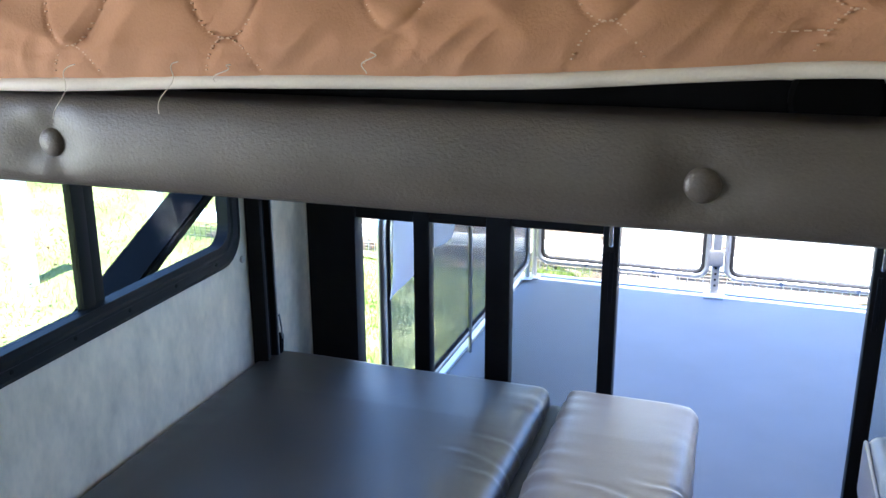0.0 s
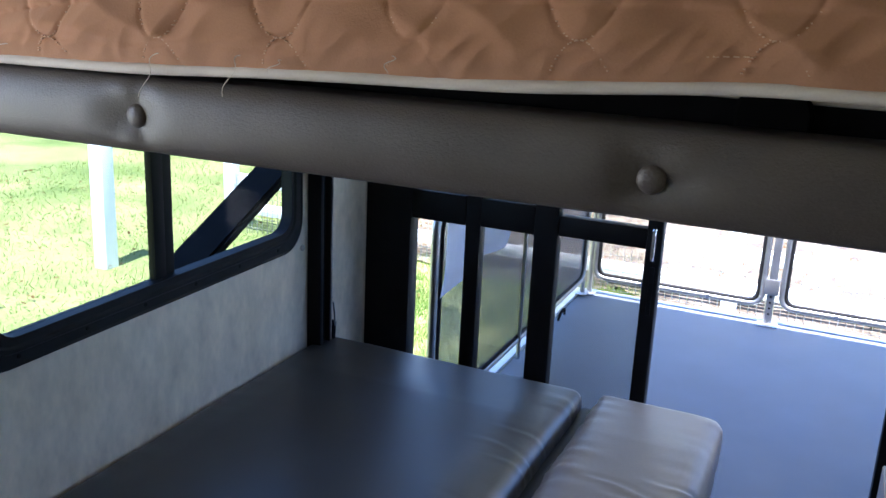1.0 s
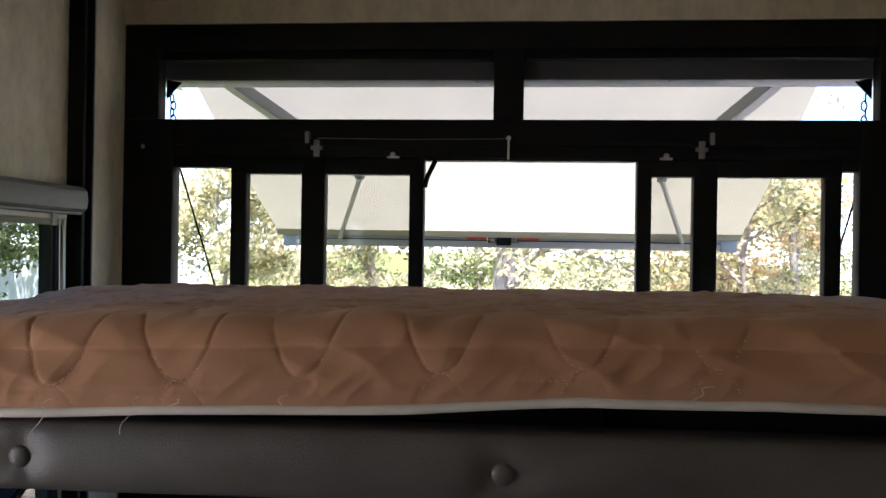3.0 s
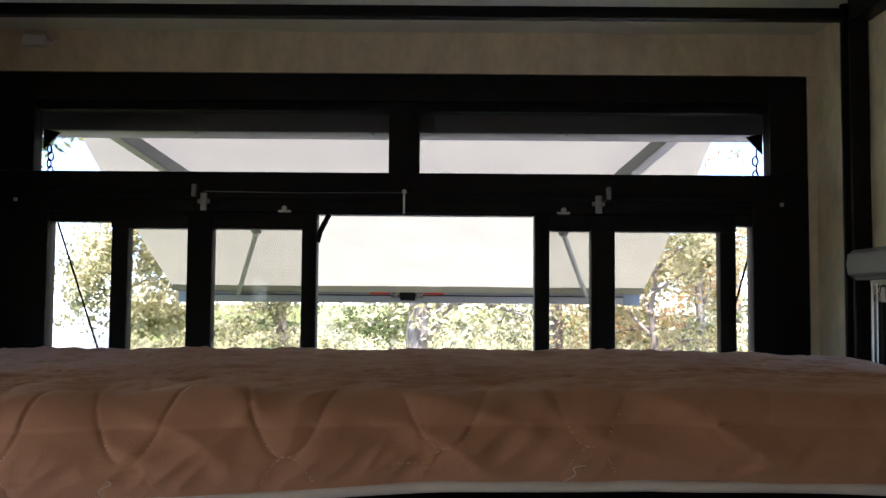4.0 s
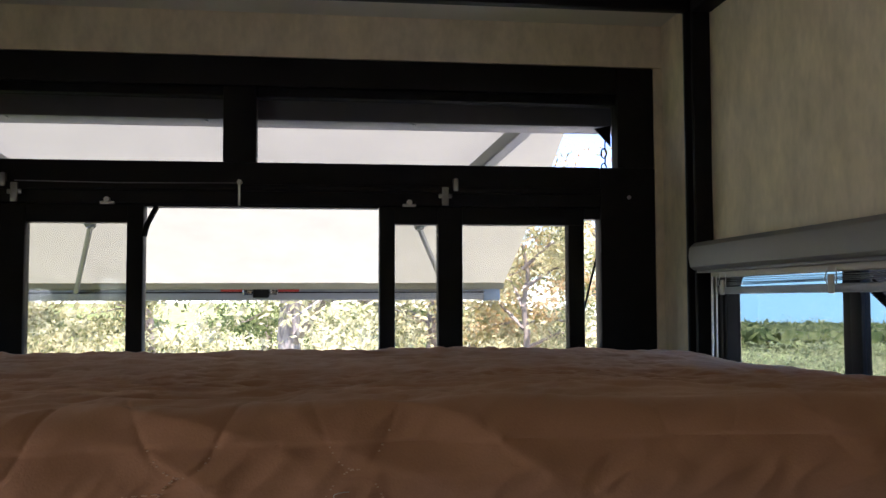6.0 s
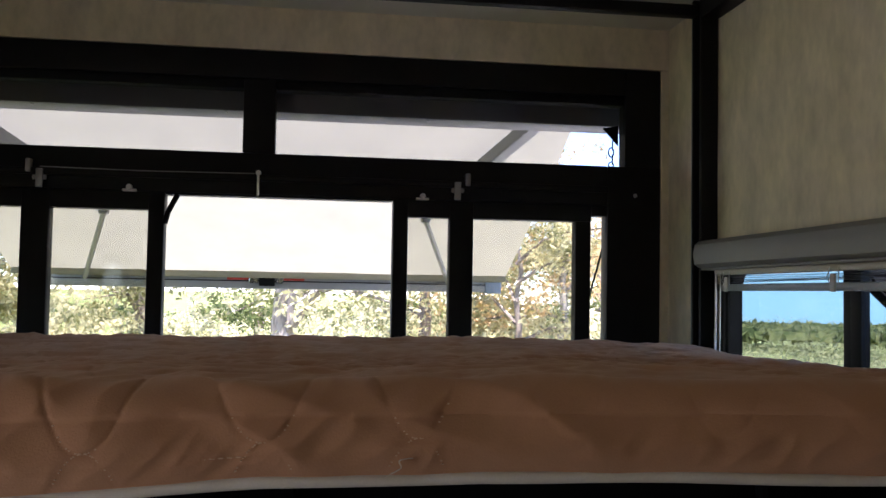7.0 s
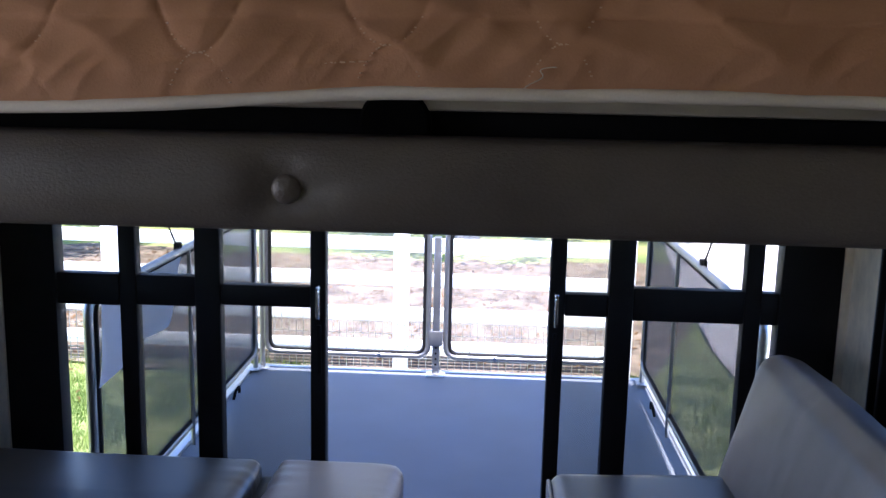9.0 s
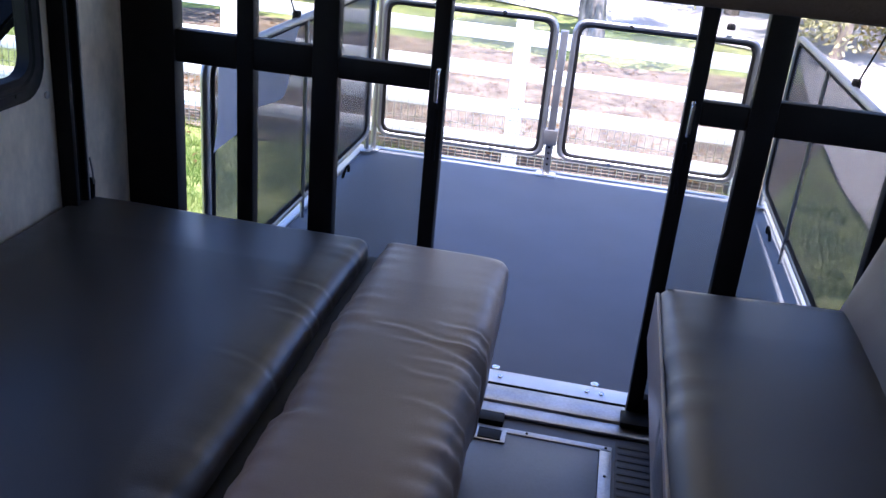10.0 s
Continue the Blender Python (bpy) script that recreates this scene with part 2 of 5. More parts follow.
def tube(points, r, n=10, bm=None, r1=None, cap=True):
    """A round bar along a line of points, with a radius that may taper."""
    pts = [Vector(p) for p in points]
    one = bmesh.new()
    rings, side = [], None
    for i, p in enumerate(pts):
        d = (pts[min(i + 1, len(pts) - 1)] - pts[max(i - 1, 0)]).normalized()
        if side is None:
            side = d.orthogonal().normalized()
        side = (side - d * side.dot(d)).normalized()
        b = d.cross(side)
        rr = r if r1 is None else r + (r1 - r) * i / max(1, len(pts) - 1)
        rings.append([one.verts.new(p + rr * (math.cos(a) * side + math.sin(a) * b)) for a in (2 * math.pi * k / n for k in range(n))])
    for a, b in zip(rings, rings[1:]):
        for k in range(n):
            one.faces.new((a[k], a[(k + 1) % n], b[(k + 1) % n], b[k]))
    if cap:
        one.faces.new(rings[0][::-1])
        one.faces.new(rings[-1])
    return merge(bm, one)


def round_path(corners, r, closed=False, n=6):
    """A line through corners whose bends are rounded."""
    c = [Vector(p) for p in corners]
    out, m = [], len(c)
    for i, p in enumerate(c):
        if not closed and i in (0, m - 1):
            out.append(p)
            continue
        a, b = (c[i - 1] - p).normalized(), (c[(i + 1) % m] - p).normalized()
        s, e = p + a * r, p + b * r
        for k in range(n + 1):
            t = k / n
            out.append((1 - t) ** 2 * s + 2 * t * (1 - t) * p + t * t * e)
    if closed:
        out.append(out[0].copy())
    return out


def beam(a, b, w, h, bevel=0.003, bm=None):
    """A square-edged bar from a to b, w wide and h deep."""
    a, b = Vector(a), Vector(b)
    one = bmesh.new()
    bmesh.ops.create_cube(one, size=1.0, matrix=Matrix.Translation((a + b) / 2) @ (b - a).to_track_quat("Z", "X").to_matrix().to_4x4() @ Matrix.Diagonal((w, h, (b - a).length, 1)))
    if bevel:
        bmesh.ops.bevel(one, geom=one.edges[:], offset=bevel, segments=2, affect="EDGES")
    return merge(bm, one)


def disc(c, axis, r, depth, n=20, bm=None, dome=0.0):
    c, d = Vector(c), Vector(axis).normalized()
    if dome:
        pts = [(0, 1.0)] + [(depth + dome * math.sin(k * math.pi / 8), math.cos(k * math.pi / 8)) for k in range(4)] + [(depth + dome, 0.04)]
    else:
        pts = [(0, 1.0), (depth * 0.8, 1.0), (depth, 0.9), (depth, 0.02)]
    one = bmesh.new()
    u = d.orthogonal().normalized()
    v = d.cross(u)
    rings = [[one.verts.new(c + d * h + r * k * (math.cos(2 * math.pi * i / n) * u + math.sin(2 * math.pi * i / n) * v)) for i in range(n)] for h, k in pts]
    for a, b in zip(rings, rings[1:]):
        for i in range(n):
            one.faces.new((a[i], a[(i + 1) % n], b[(i + 1) % n], b[i]))
    one.faces.new(rings[0][::-1])
    one.faces.new(rings[-1])
    return merge(bm, one)


def grid_mesh(P, closed_u=False):
    """A bmesh from an array of points, rows by columns."""
    bm = bmesh.new()
    rows = [[bm.verts.new(p) for p in row] for row in P.tolist()]
    n = len(rows)
    for i in range(n if closed_u else n - 1):
        a, b = rows[i], rows[(i + 1) % n]
        for j in range(len(a) - 1):
            bm.faces.new((a[j], a[j + 1], b[j + 1], b[j]))
    return bm


def cushion(w, d, h, r, seed, crease=0.006, puff=0.014, folds=()):
    """A stuffed block with rounded edges, puffed faces and creases along the rims."""
    bm = bmesh.new()
    bmesh.ops.create_cube(bm, size=1.0)
    for axis, cuts in ((0, int(w / 0.018)), (1, int(d / (0.0075 if folds else 0.022))), (2, max(4, int(h / 0.018)))):
        edges = [e for e in bm.edges if abs((e.verts[1].co - e.verts[0].co)[axis]) > 0.9]
        bmesh.ops.subdivide_edges(bm, edges=edges, cuts=cuts, use_grid_fill=True)
    size = Vector((w, d, h))
    for v in bm.verts:
        p = Vector([v.co[i] * size[i] for i in range(3)])
        q = Vector([max(-size[i] / 2 + r, min(size[i] / 2 - r, p[i])) for i in range(3)])
        o = (p - q)
        nrm = o.normalized() if o.length > 1e-6 else Vector((0, 0, 0))
        p = q + nrm * r
        fx, fy, fz = (1 - (2 * v.co[i]) ** 2 for i in range(3))
        puffed = Vector((math.copysign(puff * 0.7 * fy * fz, v.co.x) if abs(v.co.x) > 0.499 else 0,
                         math.copysign(puff * 0.7 * fx * fz, v.co.y) if abs(v.co.y) > 0.499 else 0,
                         math.copysign(puff * min(1, 2 * fx) * min(1, 2 * fy), v.co.z) if abs(v.co.z) > 0.499 else 0))
        edge = math.exp(-((1 - abs(2 * v.co.x)) * w * 0.5 / 0.07) ** 2)
        wr = noise.noise(Vector((p.x * 5, p.y * 26, p.z * 8 + seed))) * noise.noise(Vector((p.x * 2, p.y * 3.1, seed + 4))) * 3.2
        for fy, flen, fdep, slant in folds:
            inward = w / 2 - p.x
            if inward < flen * 1.3:
                line = fy + slant * inward + 0.006 * math.sin(inward * 40 + fy * 90)
                amp = (0.65 if w < 0.5 else 0.4) * fdep * max(0.0, 1 - inward / (flen * 1.3)) ** 0.7
                k = (p.y - line) / 0.0085
                p = p + Vector((0.5, 0, 0.85)) * (amp * (math.exp(-k * k) - 0.8 * math.exp(-(k - 1.6) ** 2)))
        soft = noise.noise(Vector((p.x * 4, p.y * 4, p.z * 4 + seed * 3)))
        p += puffed + (nrm if nrm.length else Vector((0, 0, 1))) * (crease * edge * wr + 0.0035 * soft)
        v.co = p
    return bm


def place(bm, m):
    bmesh.ops.transform(bm, matrix=m, verts=bm.verts)
    return bm


# ---- the shell of the trailer ----
WX, CEIL, BACK, FRONT = 1.16, 2.42, 0.0, -4.6
WIN_Y0, WIN_Y1, WIN_Z0, WIN_Z1 = -1.42, -0.39, 0.86, 1.76

floor = part("floor", box(-WX - 0.05, WX + 0.05, FRONT, 0.02, -0.06, 0.0), M_FLOOR)
tagged(floor, "dark grey vinyl floor of the trailer", "floor", kind="structure")
ceiling = part("ceiling", box(-WX - 0.05, WX + 0.05, FRONT, 0.08, CEIL, CEIL + 0.06), M_CEIL)
tagged(ceiling, "pale flat panelled ceiling", "ceiling", kind="structure")
wall_front = part("wall_front", box(-WX - 0.05, WX + 0.05, FRONT - 0.05, FRONT, 0, CEIL), M_WALL)
tagged(wall_front, "plain cream wall closing the room", "wall", kind="structure")


def side_wall(sign, name, holes):
    x0, x1 = sorted((sign * WX, sign * (WX + 0.035)))
    bm = None
    y = FRONT
    for a, b, z0, z1 in holes:
        bm = box(x0, x1, y, a, 0, CEIL, bm=bm)
        bm = box(x0, x1, a, b, 0, z0, bm=bm)
        bm = box(x0, x1, a, b, z1, CEIL, bm=bm)
        y = b
    bm = box(x0, x1, y, 0.08, 0, CEIL, bm=bm)
    return tagged(part(name, bm, M_WALL), "cream papered side wall with faint mottling", "wall", kind="structure")


# unseen openings, added in the left wall to let fill light in
FILL_WIN = (-2.5, -1.9, 0.95, 1.76)
FAR_FILL_WIN = (-4.12, -3.28, 0.85, 1.85)
side_wall(-1, "wall_left", [FAR_FILL_WIN, FILL_WIN, (WIN_Y0, WIN_Y1, WIN_Z0, WIN_Z1)])
side_wall(1, "wall_right", [(WIN_Y0, WIN_Y1, WIN_Z0, WIN_Z1)])
wall_back = part("wall_back", box(-WX, WX, 0.0, 0.08, 2.302, CEIL, bm=box(-WX, -1.1565, 0, 0.08, 0, 2.3, bm=box(1.1365, WX, 0, 0.08, 0, 2.3))), M_WALL)
tagged(wall_back, "cream papered band above the glazed doors", "wall", kind="structure")


def rounded_frame(sign, y0, y1, z0, z1, r, w, x0, x1):
    """A window frame with rounded corners, w wide, from x0 to x1 in depth."""
    def loop(inset):
        a, b, c, d, q = y0 + inset, y1 - inset, z0 + inset, z1 - inset, max(0.01, r - inset * 0.6)
        out = []
        for cy, cz, s in ((b - q, c + q, -90), (b - q, d - q, 0), (a + q, d - q, 90), (a + q, c + q, 180)):
            out += [(cy + q * math.cos(radians(s + k * 15)), cz + q * math.sin(radians(s + k * 15))) for k in range(7)]
        return out
    rings = []
    for inset, x in ((0, x0), (0, x1 - 0.004), (0.005, x1), (w * 0.42, x1), (w * 0.5, x1 - 0.008), (w * 0.62, x1 - 0.008), (w * 0.7, x1 - 0.004), (w - 0.003, x1 - 0.004), (w, x1 - 0.008), (w, x0)):
        rings.append([(sign * x, y, z) for y, z in loop(inset)])
    bm = bmesh.new()
    vs = [[bm.verts.new(p) for p in ring] for ring in rings]
    n = len(vs[0])
    for a, b in zip(vs, vs[1:] + vs[:1]):
        for k in range(n):
            f = (a[k], a[(k + 1) % n], b[(k + 1) % n], b[k])
            bm.faces.new(f if sign > 0 else f[::-1])
    bmesh.ops.recalc_face_normals(bm, faces=bm.faces)
    return bm


def side_window(sign, name, y0, y1, z0, z1, bars=True):
    win = thing(name, "black-framed side window with rounded corners", "window", kind="structure", at=(sign * WX, y0, z0))
    part("window_frame", rounded_frame(sign, y0 - 0.012, y1 + 0.012, z0 - 0.012, z1 + 0.012, 0.085, 0.06, WX + 0.012, WX - 0.012), M_BLACK, win)
    ym = (y0 + y1) / 2
    xa, xb = sorted((sign * (WX - 0.006), sign * (WX + 0.014)))
    if bars:
        part("mullion", box(xa, xb, ym - 0.041, ym - 0.006, z0 + 0.03, z1 - 0.03, 0.003), M_BLACK, win)
        part("mullion", box(xa + (0.008 if sign > 0 else 0.0), xb - (0.008 if sign < 0 else 0.0), ym - 0.004, ym + 0.03, z0 + 0.03, z1 - 0.03, 0.003), M_BLACK, win)
    for a, b, d in ((y0 + 0.03, ym - 0.008, 0.0), (ym - 0.004, y1 - 0.03, 0.008)):
        xg = sign * (WX + d)
        pane = part("pane", box(xg - 0.002, xg + 0.002, a, b, z0 + 0.03, z1 - 0.03), M_SIDE, win)
        pane.visible_shadow = False
    if bars:
        for i in range(6):
            y = y0 + 0.1 + i * (y1 - y0 - 0.2) / 5
            part("screw", disc((sign * (WX - 0.0115), y, z0 + 0.006), (-sign, 0, 0), 0.0045, 0.002, 8), M_STRUT, win)
    return win


side_window(-1, "window_1", WIN_Y0, WIN_Y1, WIN_Z0, WIN_Z1)
side_window(1, "window_2", WIN_Y0, WIN_Y1, WIN_Z0, WIN_Z1)
# two unseen windows, added where the fill lamps stand
side_window(-1, "fill_window_1", *FILL_WIN, bars=False)
side_window(-1, "fill_window_2", *FAR_FILL_WIN, bars=False)

# ---- glazed rear screen with sliding doors ----
glazing = thing("door_1", "black aluminium glazed rear wall with its sliding doors open", "glass door", kind="structure")
Y0, Y1 = 0.0, 0.06
part("jamb", box(-1.156, -1.002, Y0, Y1, 0, 2.018, 0.004), M_BLACK, glazing)
part("jamb", box(-1.156, -1.05, Y0 + 0.002, Y1, 2.018, 2.3, 0.004), M_BLACK, glazing)
part("jamb", box(0.979, 1.136, Y0, Y1, 0, 2.018, 0.004), M_BLACK, glazing)
part("jamb", box(1.03, 1.136, Y0 + 0.002, Y1, 2.018, 2.3, 0.004), M_BLACK, glazing)
part("head_rail", box(-1.05, 1.03, Y0, Y1, 2.222, 2.3, 0.004), M_BLACK, glazing)
part("inner_bead", box(-1.05, 1.03, Y0 + 0.012, Y1, 2.196, 2.2215, 0.003), M_RUBBER, glazing)
part("transom_rail", box(-1.002, 0.979, Y0, Y1, 1.905, 2.018, 0.004), M_BLACK, glazing)
part("door_track", box(-1.0, 0.977, Y0 - 0.014, Y0 - 0.0005, 1.94, 1.958, 0.003), M_BLACK, glazing)
part("transom_mullion", box(-0.046, 0.041, Y0 + 0.001, Y1, 2.018, 2.222, 0.004), M_BLACK, glazing)
for x0, x1, hi in ((-1.002, -0.826, 1.874), (-0.826, -0.245, 1.857), (-0.245, 0.367, 1.899), (0.367, 0.934, 1.857), (0.934, 0.979, 1.874)):
    part("door_head", box(x0 + 0.0005, x1 - 0.0005, Y0 + 0.006, Y1 - 0.004, hi, 1.9045, 0.003), M_BLACK, glazing)
for x0, x1, yy in ((-0.826, -0.778, 0.010), (-0.609, -0.538, 0.0), (-0.288, -0.245, 0.004), (0.367, 0.409, 0.004), (0.525, 0.592, 0.0), (0.889, 0.934, 0.010)):
    part("stile", box(x0, x1, yy, yy + 0.045, 0.004, 1.903 if yy < 0.01 else 1.86, 0.004), M_BLACK, glazing)
for x0, x1, a, b in ((-1.002, -0.826, 0.873, 0.963), (-0.778, -0.609, 0.877, 0.963), (-0.538, -0.288, 0.885, 0.944), (0.409, 0.525, 0.888, 0.949), (0.592, 0.889, 0.881, 0.971), (0.934, 0.979, 0.881, 0.969)):
    part("mid_rail", box(x0, x1, 0.008, 0.046, a, b, 0.004), M_BLACK, glazing)
    part("bottom_rail", box(x0, x1, 0.009, 0.044, 0.006, 0.075, 0.004), M_BLACK, glazing)
for x0, x1, m in ((-1.002, -0.826, M_GLASS), (-0.778, -0.609, M_TINT), (-0.538, -0.288, M_TINT), (0.409, 0.525, M_TINT), (0.592, 0.889, M_TINT), (0.934, 0.979, M_GLASS)):
    for z0, z1 in ((0.07, 0.885), (0.94, 1.88)):
        part("pane", box(x0 - 0.006, x1 + 0.006, 0.024, 0.028, z0, z1), m, glazing).visible_shadow = False
for x0, x1 in ((-1.055, -0.042), (0.037, 1.035)):
    part("pane", box(x0, x1, 0.034, 0.038, 2.012, 2.2), M_TRANSOM, glazing).visible_shadow = False
part("door_foot", box(0.352, 0.46, -0.07, 0.0, 0.0185, 0.036, 0.004), M_BLACK, glazing)
part("door_foot", box(-0.30, -0.235, -0.07, 0.0, 0.0185, 0.036, 0.004), M_BLACK, glazing)
for x in (-0.262, 0.384):
    h = part("handle", tube(round_path([(x, -0.001, 0.865), (x, -0.03, 0.865), (x, -0.03, 0.95), (x, -0.001, 0.95)], 0.012), 0.0055), M_CHROME, glazing, "slim chrome pull handle")
    part("seal", box(x - 0.006, x + 0.006, -0.004, 0.003, 0.70, 0.84, 0.002), M_RUBBER, glazing)
for x, s in ((-0.56, -1), (0.543, 1)):
    part("latch", box(x - 0.009, x + 0.009, -0.022, -0.0145, 1.905, 1.955, 0.002, bm=box(x - 0.018, x + 0.018, -0.02, -0.0146, 1.925, 1.938, 0.002)), M_STEEL, glazing, "cross-shaped steel latch")
    part("latch_keeper", box(x + s * 0.022, x + s * 0.036, -0.02, 0.0, 1.945, 1.98, 0.003), M_STEEL, glazing)
for x in (-0.336, 0.447):
    part("bracket", box(x - 0.018, x + 0.018, -0.006, 0.007, 1.903, 1.91, 0.001, bm=disc((x, 0.0, 1.914), (0, -1, 0), 0.008, 0.012, 12)), M_ALU, glazing)
part("hook", tube(round_path([(0.0, -0.004, 1.962), (0.0, -0.022, 1.962), (0.0, -0.022, 1.90)], 0.006), 0.0032), M_CORD, glazing, "white hanging hook")
part("hook_knob", disc((0, -0.005, 1.962), (0, -1, 0), 0.007, 0.02, 12), M_CORD, glazing)
part("wire", tube([(-0.56, -0.017, 1.96), (-0.3, -0.017, 1.957), (0.0, -0.017, 1.96)], 0.0012, 6), M_STEEL, glazing)
part("pull_strap", tube([(-0.212, 0.0, 1.897), (-0.222, -0.006, 1.875), (-0.234, -0.008, 1.85), (-0.242, -0.004, 1.82)], 0.0075, 8), M_RUBBER, glazing, "short black pull strap")
for x in (-1.095, 1.06):
    part("screw", disc((x, 0.0, 1.935), (0, -1, 0), 0.006, 0.003, 10), M_ALU, glazing)

wb = thing("wire_cover", "small white wire cover high on the rear wall", "wire cover", at=(-1.05, 0, 2.37))
part("cover", box(-1.085, -1.02, -0.022, 0.0, 2.37, 2.402, 0.006), M_WHITE, wb)
part("wire", tube([(-1.02, -0.012, 2.385), (-1.0, -0.014, 2.378), (-0.99, -0.008, 2.39)], 0.003, 6), M_WHITE, wb)

# corner brackets with chains outside the transom
for s, x in ((-1, -1.043), (1, 1.022)):
    ch = thing("safety_chain", "black corner bracket with a short steel chain", "chain", "safety chains", at=(x, 0.08, 2.13))
    bm = bmesh.new()
    tri_pts = [(x + s * 0.012, 0.075, 2.15), (x - s * 0.035, 0.075, 2.14), (x + s * 0.012, 0.075, 2.09)]
    f = bm.faces.new([bm.verts.new(p) for p in tri_pts])
    ext = bmesh.ops.extrude_face_region(bm, geom=[f])
    bmesh.ops.translate(bm, vec=(0, 0.006, 0), verts=[v for v in ext["geom"] if isinstance(v, bmesh.types.BMVert)])
    bmesh.ops.recalc_face_normals(bm, faces=bm.faces)
    part("bracket", bm, M_BLACK, ch)
    for k in range(4):
        c = Vector((x - s * (0.002 + 0.004 * (k % 2)), 0.085, 2.092 - 0.021 * k))
        u = Vector((1, 0, 0)) if k % 2 else Vector((0.3, 1, 0)).normalized()
        part("link", tube([c + 0.008 * math.cos(a) * u + Vector((0, 0, 0.014 * math.sin(a))) for a in (i * math.pi / 6 for i in range(13))], 0.0022, 6), M_STRUT, ch)

# ---- ceiling trim and bunk lift rails ----
part("trim", box(-1.112, 1.112, -0.314, -0.282, 2.366, 2.396, 0.004), M_BLACK)
tagged(bpy.data.objects["trim"], "black cross bar joining the lift rails", "rail", kind="structure")
for s in (-1, 1):
    rail = thing("lift_rail", "black vertical bunk lift rail on the side wall", "lift rail", "bunk lift rails", at=(s * WX, -0.3, 0))
    xa, xb = sorted((s * (WX - 0.0015), s * (WX - 0.046)))
    part("channel", box(xa, xb, -0.332, -0.316, 0.0, CEIL - 0.002, 0.003), M_BLACK, rail)
    part("channel", box(xa, xb, -0.282, -0.266, 0.0, CEIL - 0.002, 0.003), M_BLACK, rail)
    xc, xd = sorted((s * (WX - 0.0015), s * (WX - 0.024)))
    part("web", box(xc, xd, -0.3155, -0.2825, 0.0, CEIL - 0.003), M_RUBBER, rail)
    xe = s * (WX - 0.034)
    part("edge_strip", box(*sorted((s * (WX - 0.0465), s * (WX - 0.0478))), -0.276, -0.273, 0.02, CEIL - 0.01), M_STEEL, rail)
    part("strap", box(*sorted((s * (WX - 0.030), s * (WX - 0.034))), -0.309, -0.290, 0.55, 2.3), M_STRUT, rail)
    part("foot_bracket", beam((xe, -0.270, 0.44), (xe, -0.252, 0.60), 0.024, 0.026, 0.004), M_STRUT, rail)
    part("foot_clip", tube([(xe - s * 0.012, -0.262, 0.66), (xe - s * 0.014, -0.256, 0.62), (xe - s * 0.012, -0.252, 0.585)], 0.0025, 6), M_STEEL, rail)
    crown = part("trim", box(*sorted((s * WX, s * (WX - 0.05))), FRONT, -0.333, 2.355, CEIL - 0.001, 0.004), M_BLACK)
    tagged(crown, "black trim along the top of the wall", "trim", kind="structure")
    clip = thing("wall_plug", "small cream cap on the side wall", "cap", "wall caps", at=(s * WX, -0.357, 0.84))
    part("cap", disc((s * WX, -0.357, 0.84), (-s, 0, 0), 0.009, 0.004, 12, dome=0.003), M_PIPING, clip)


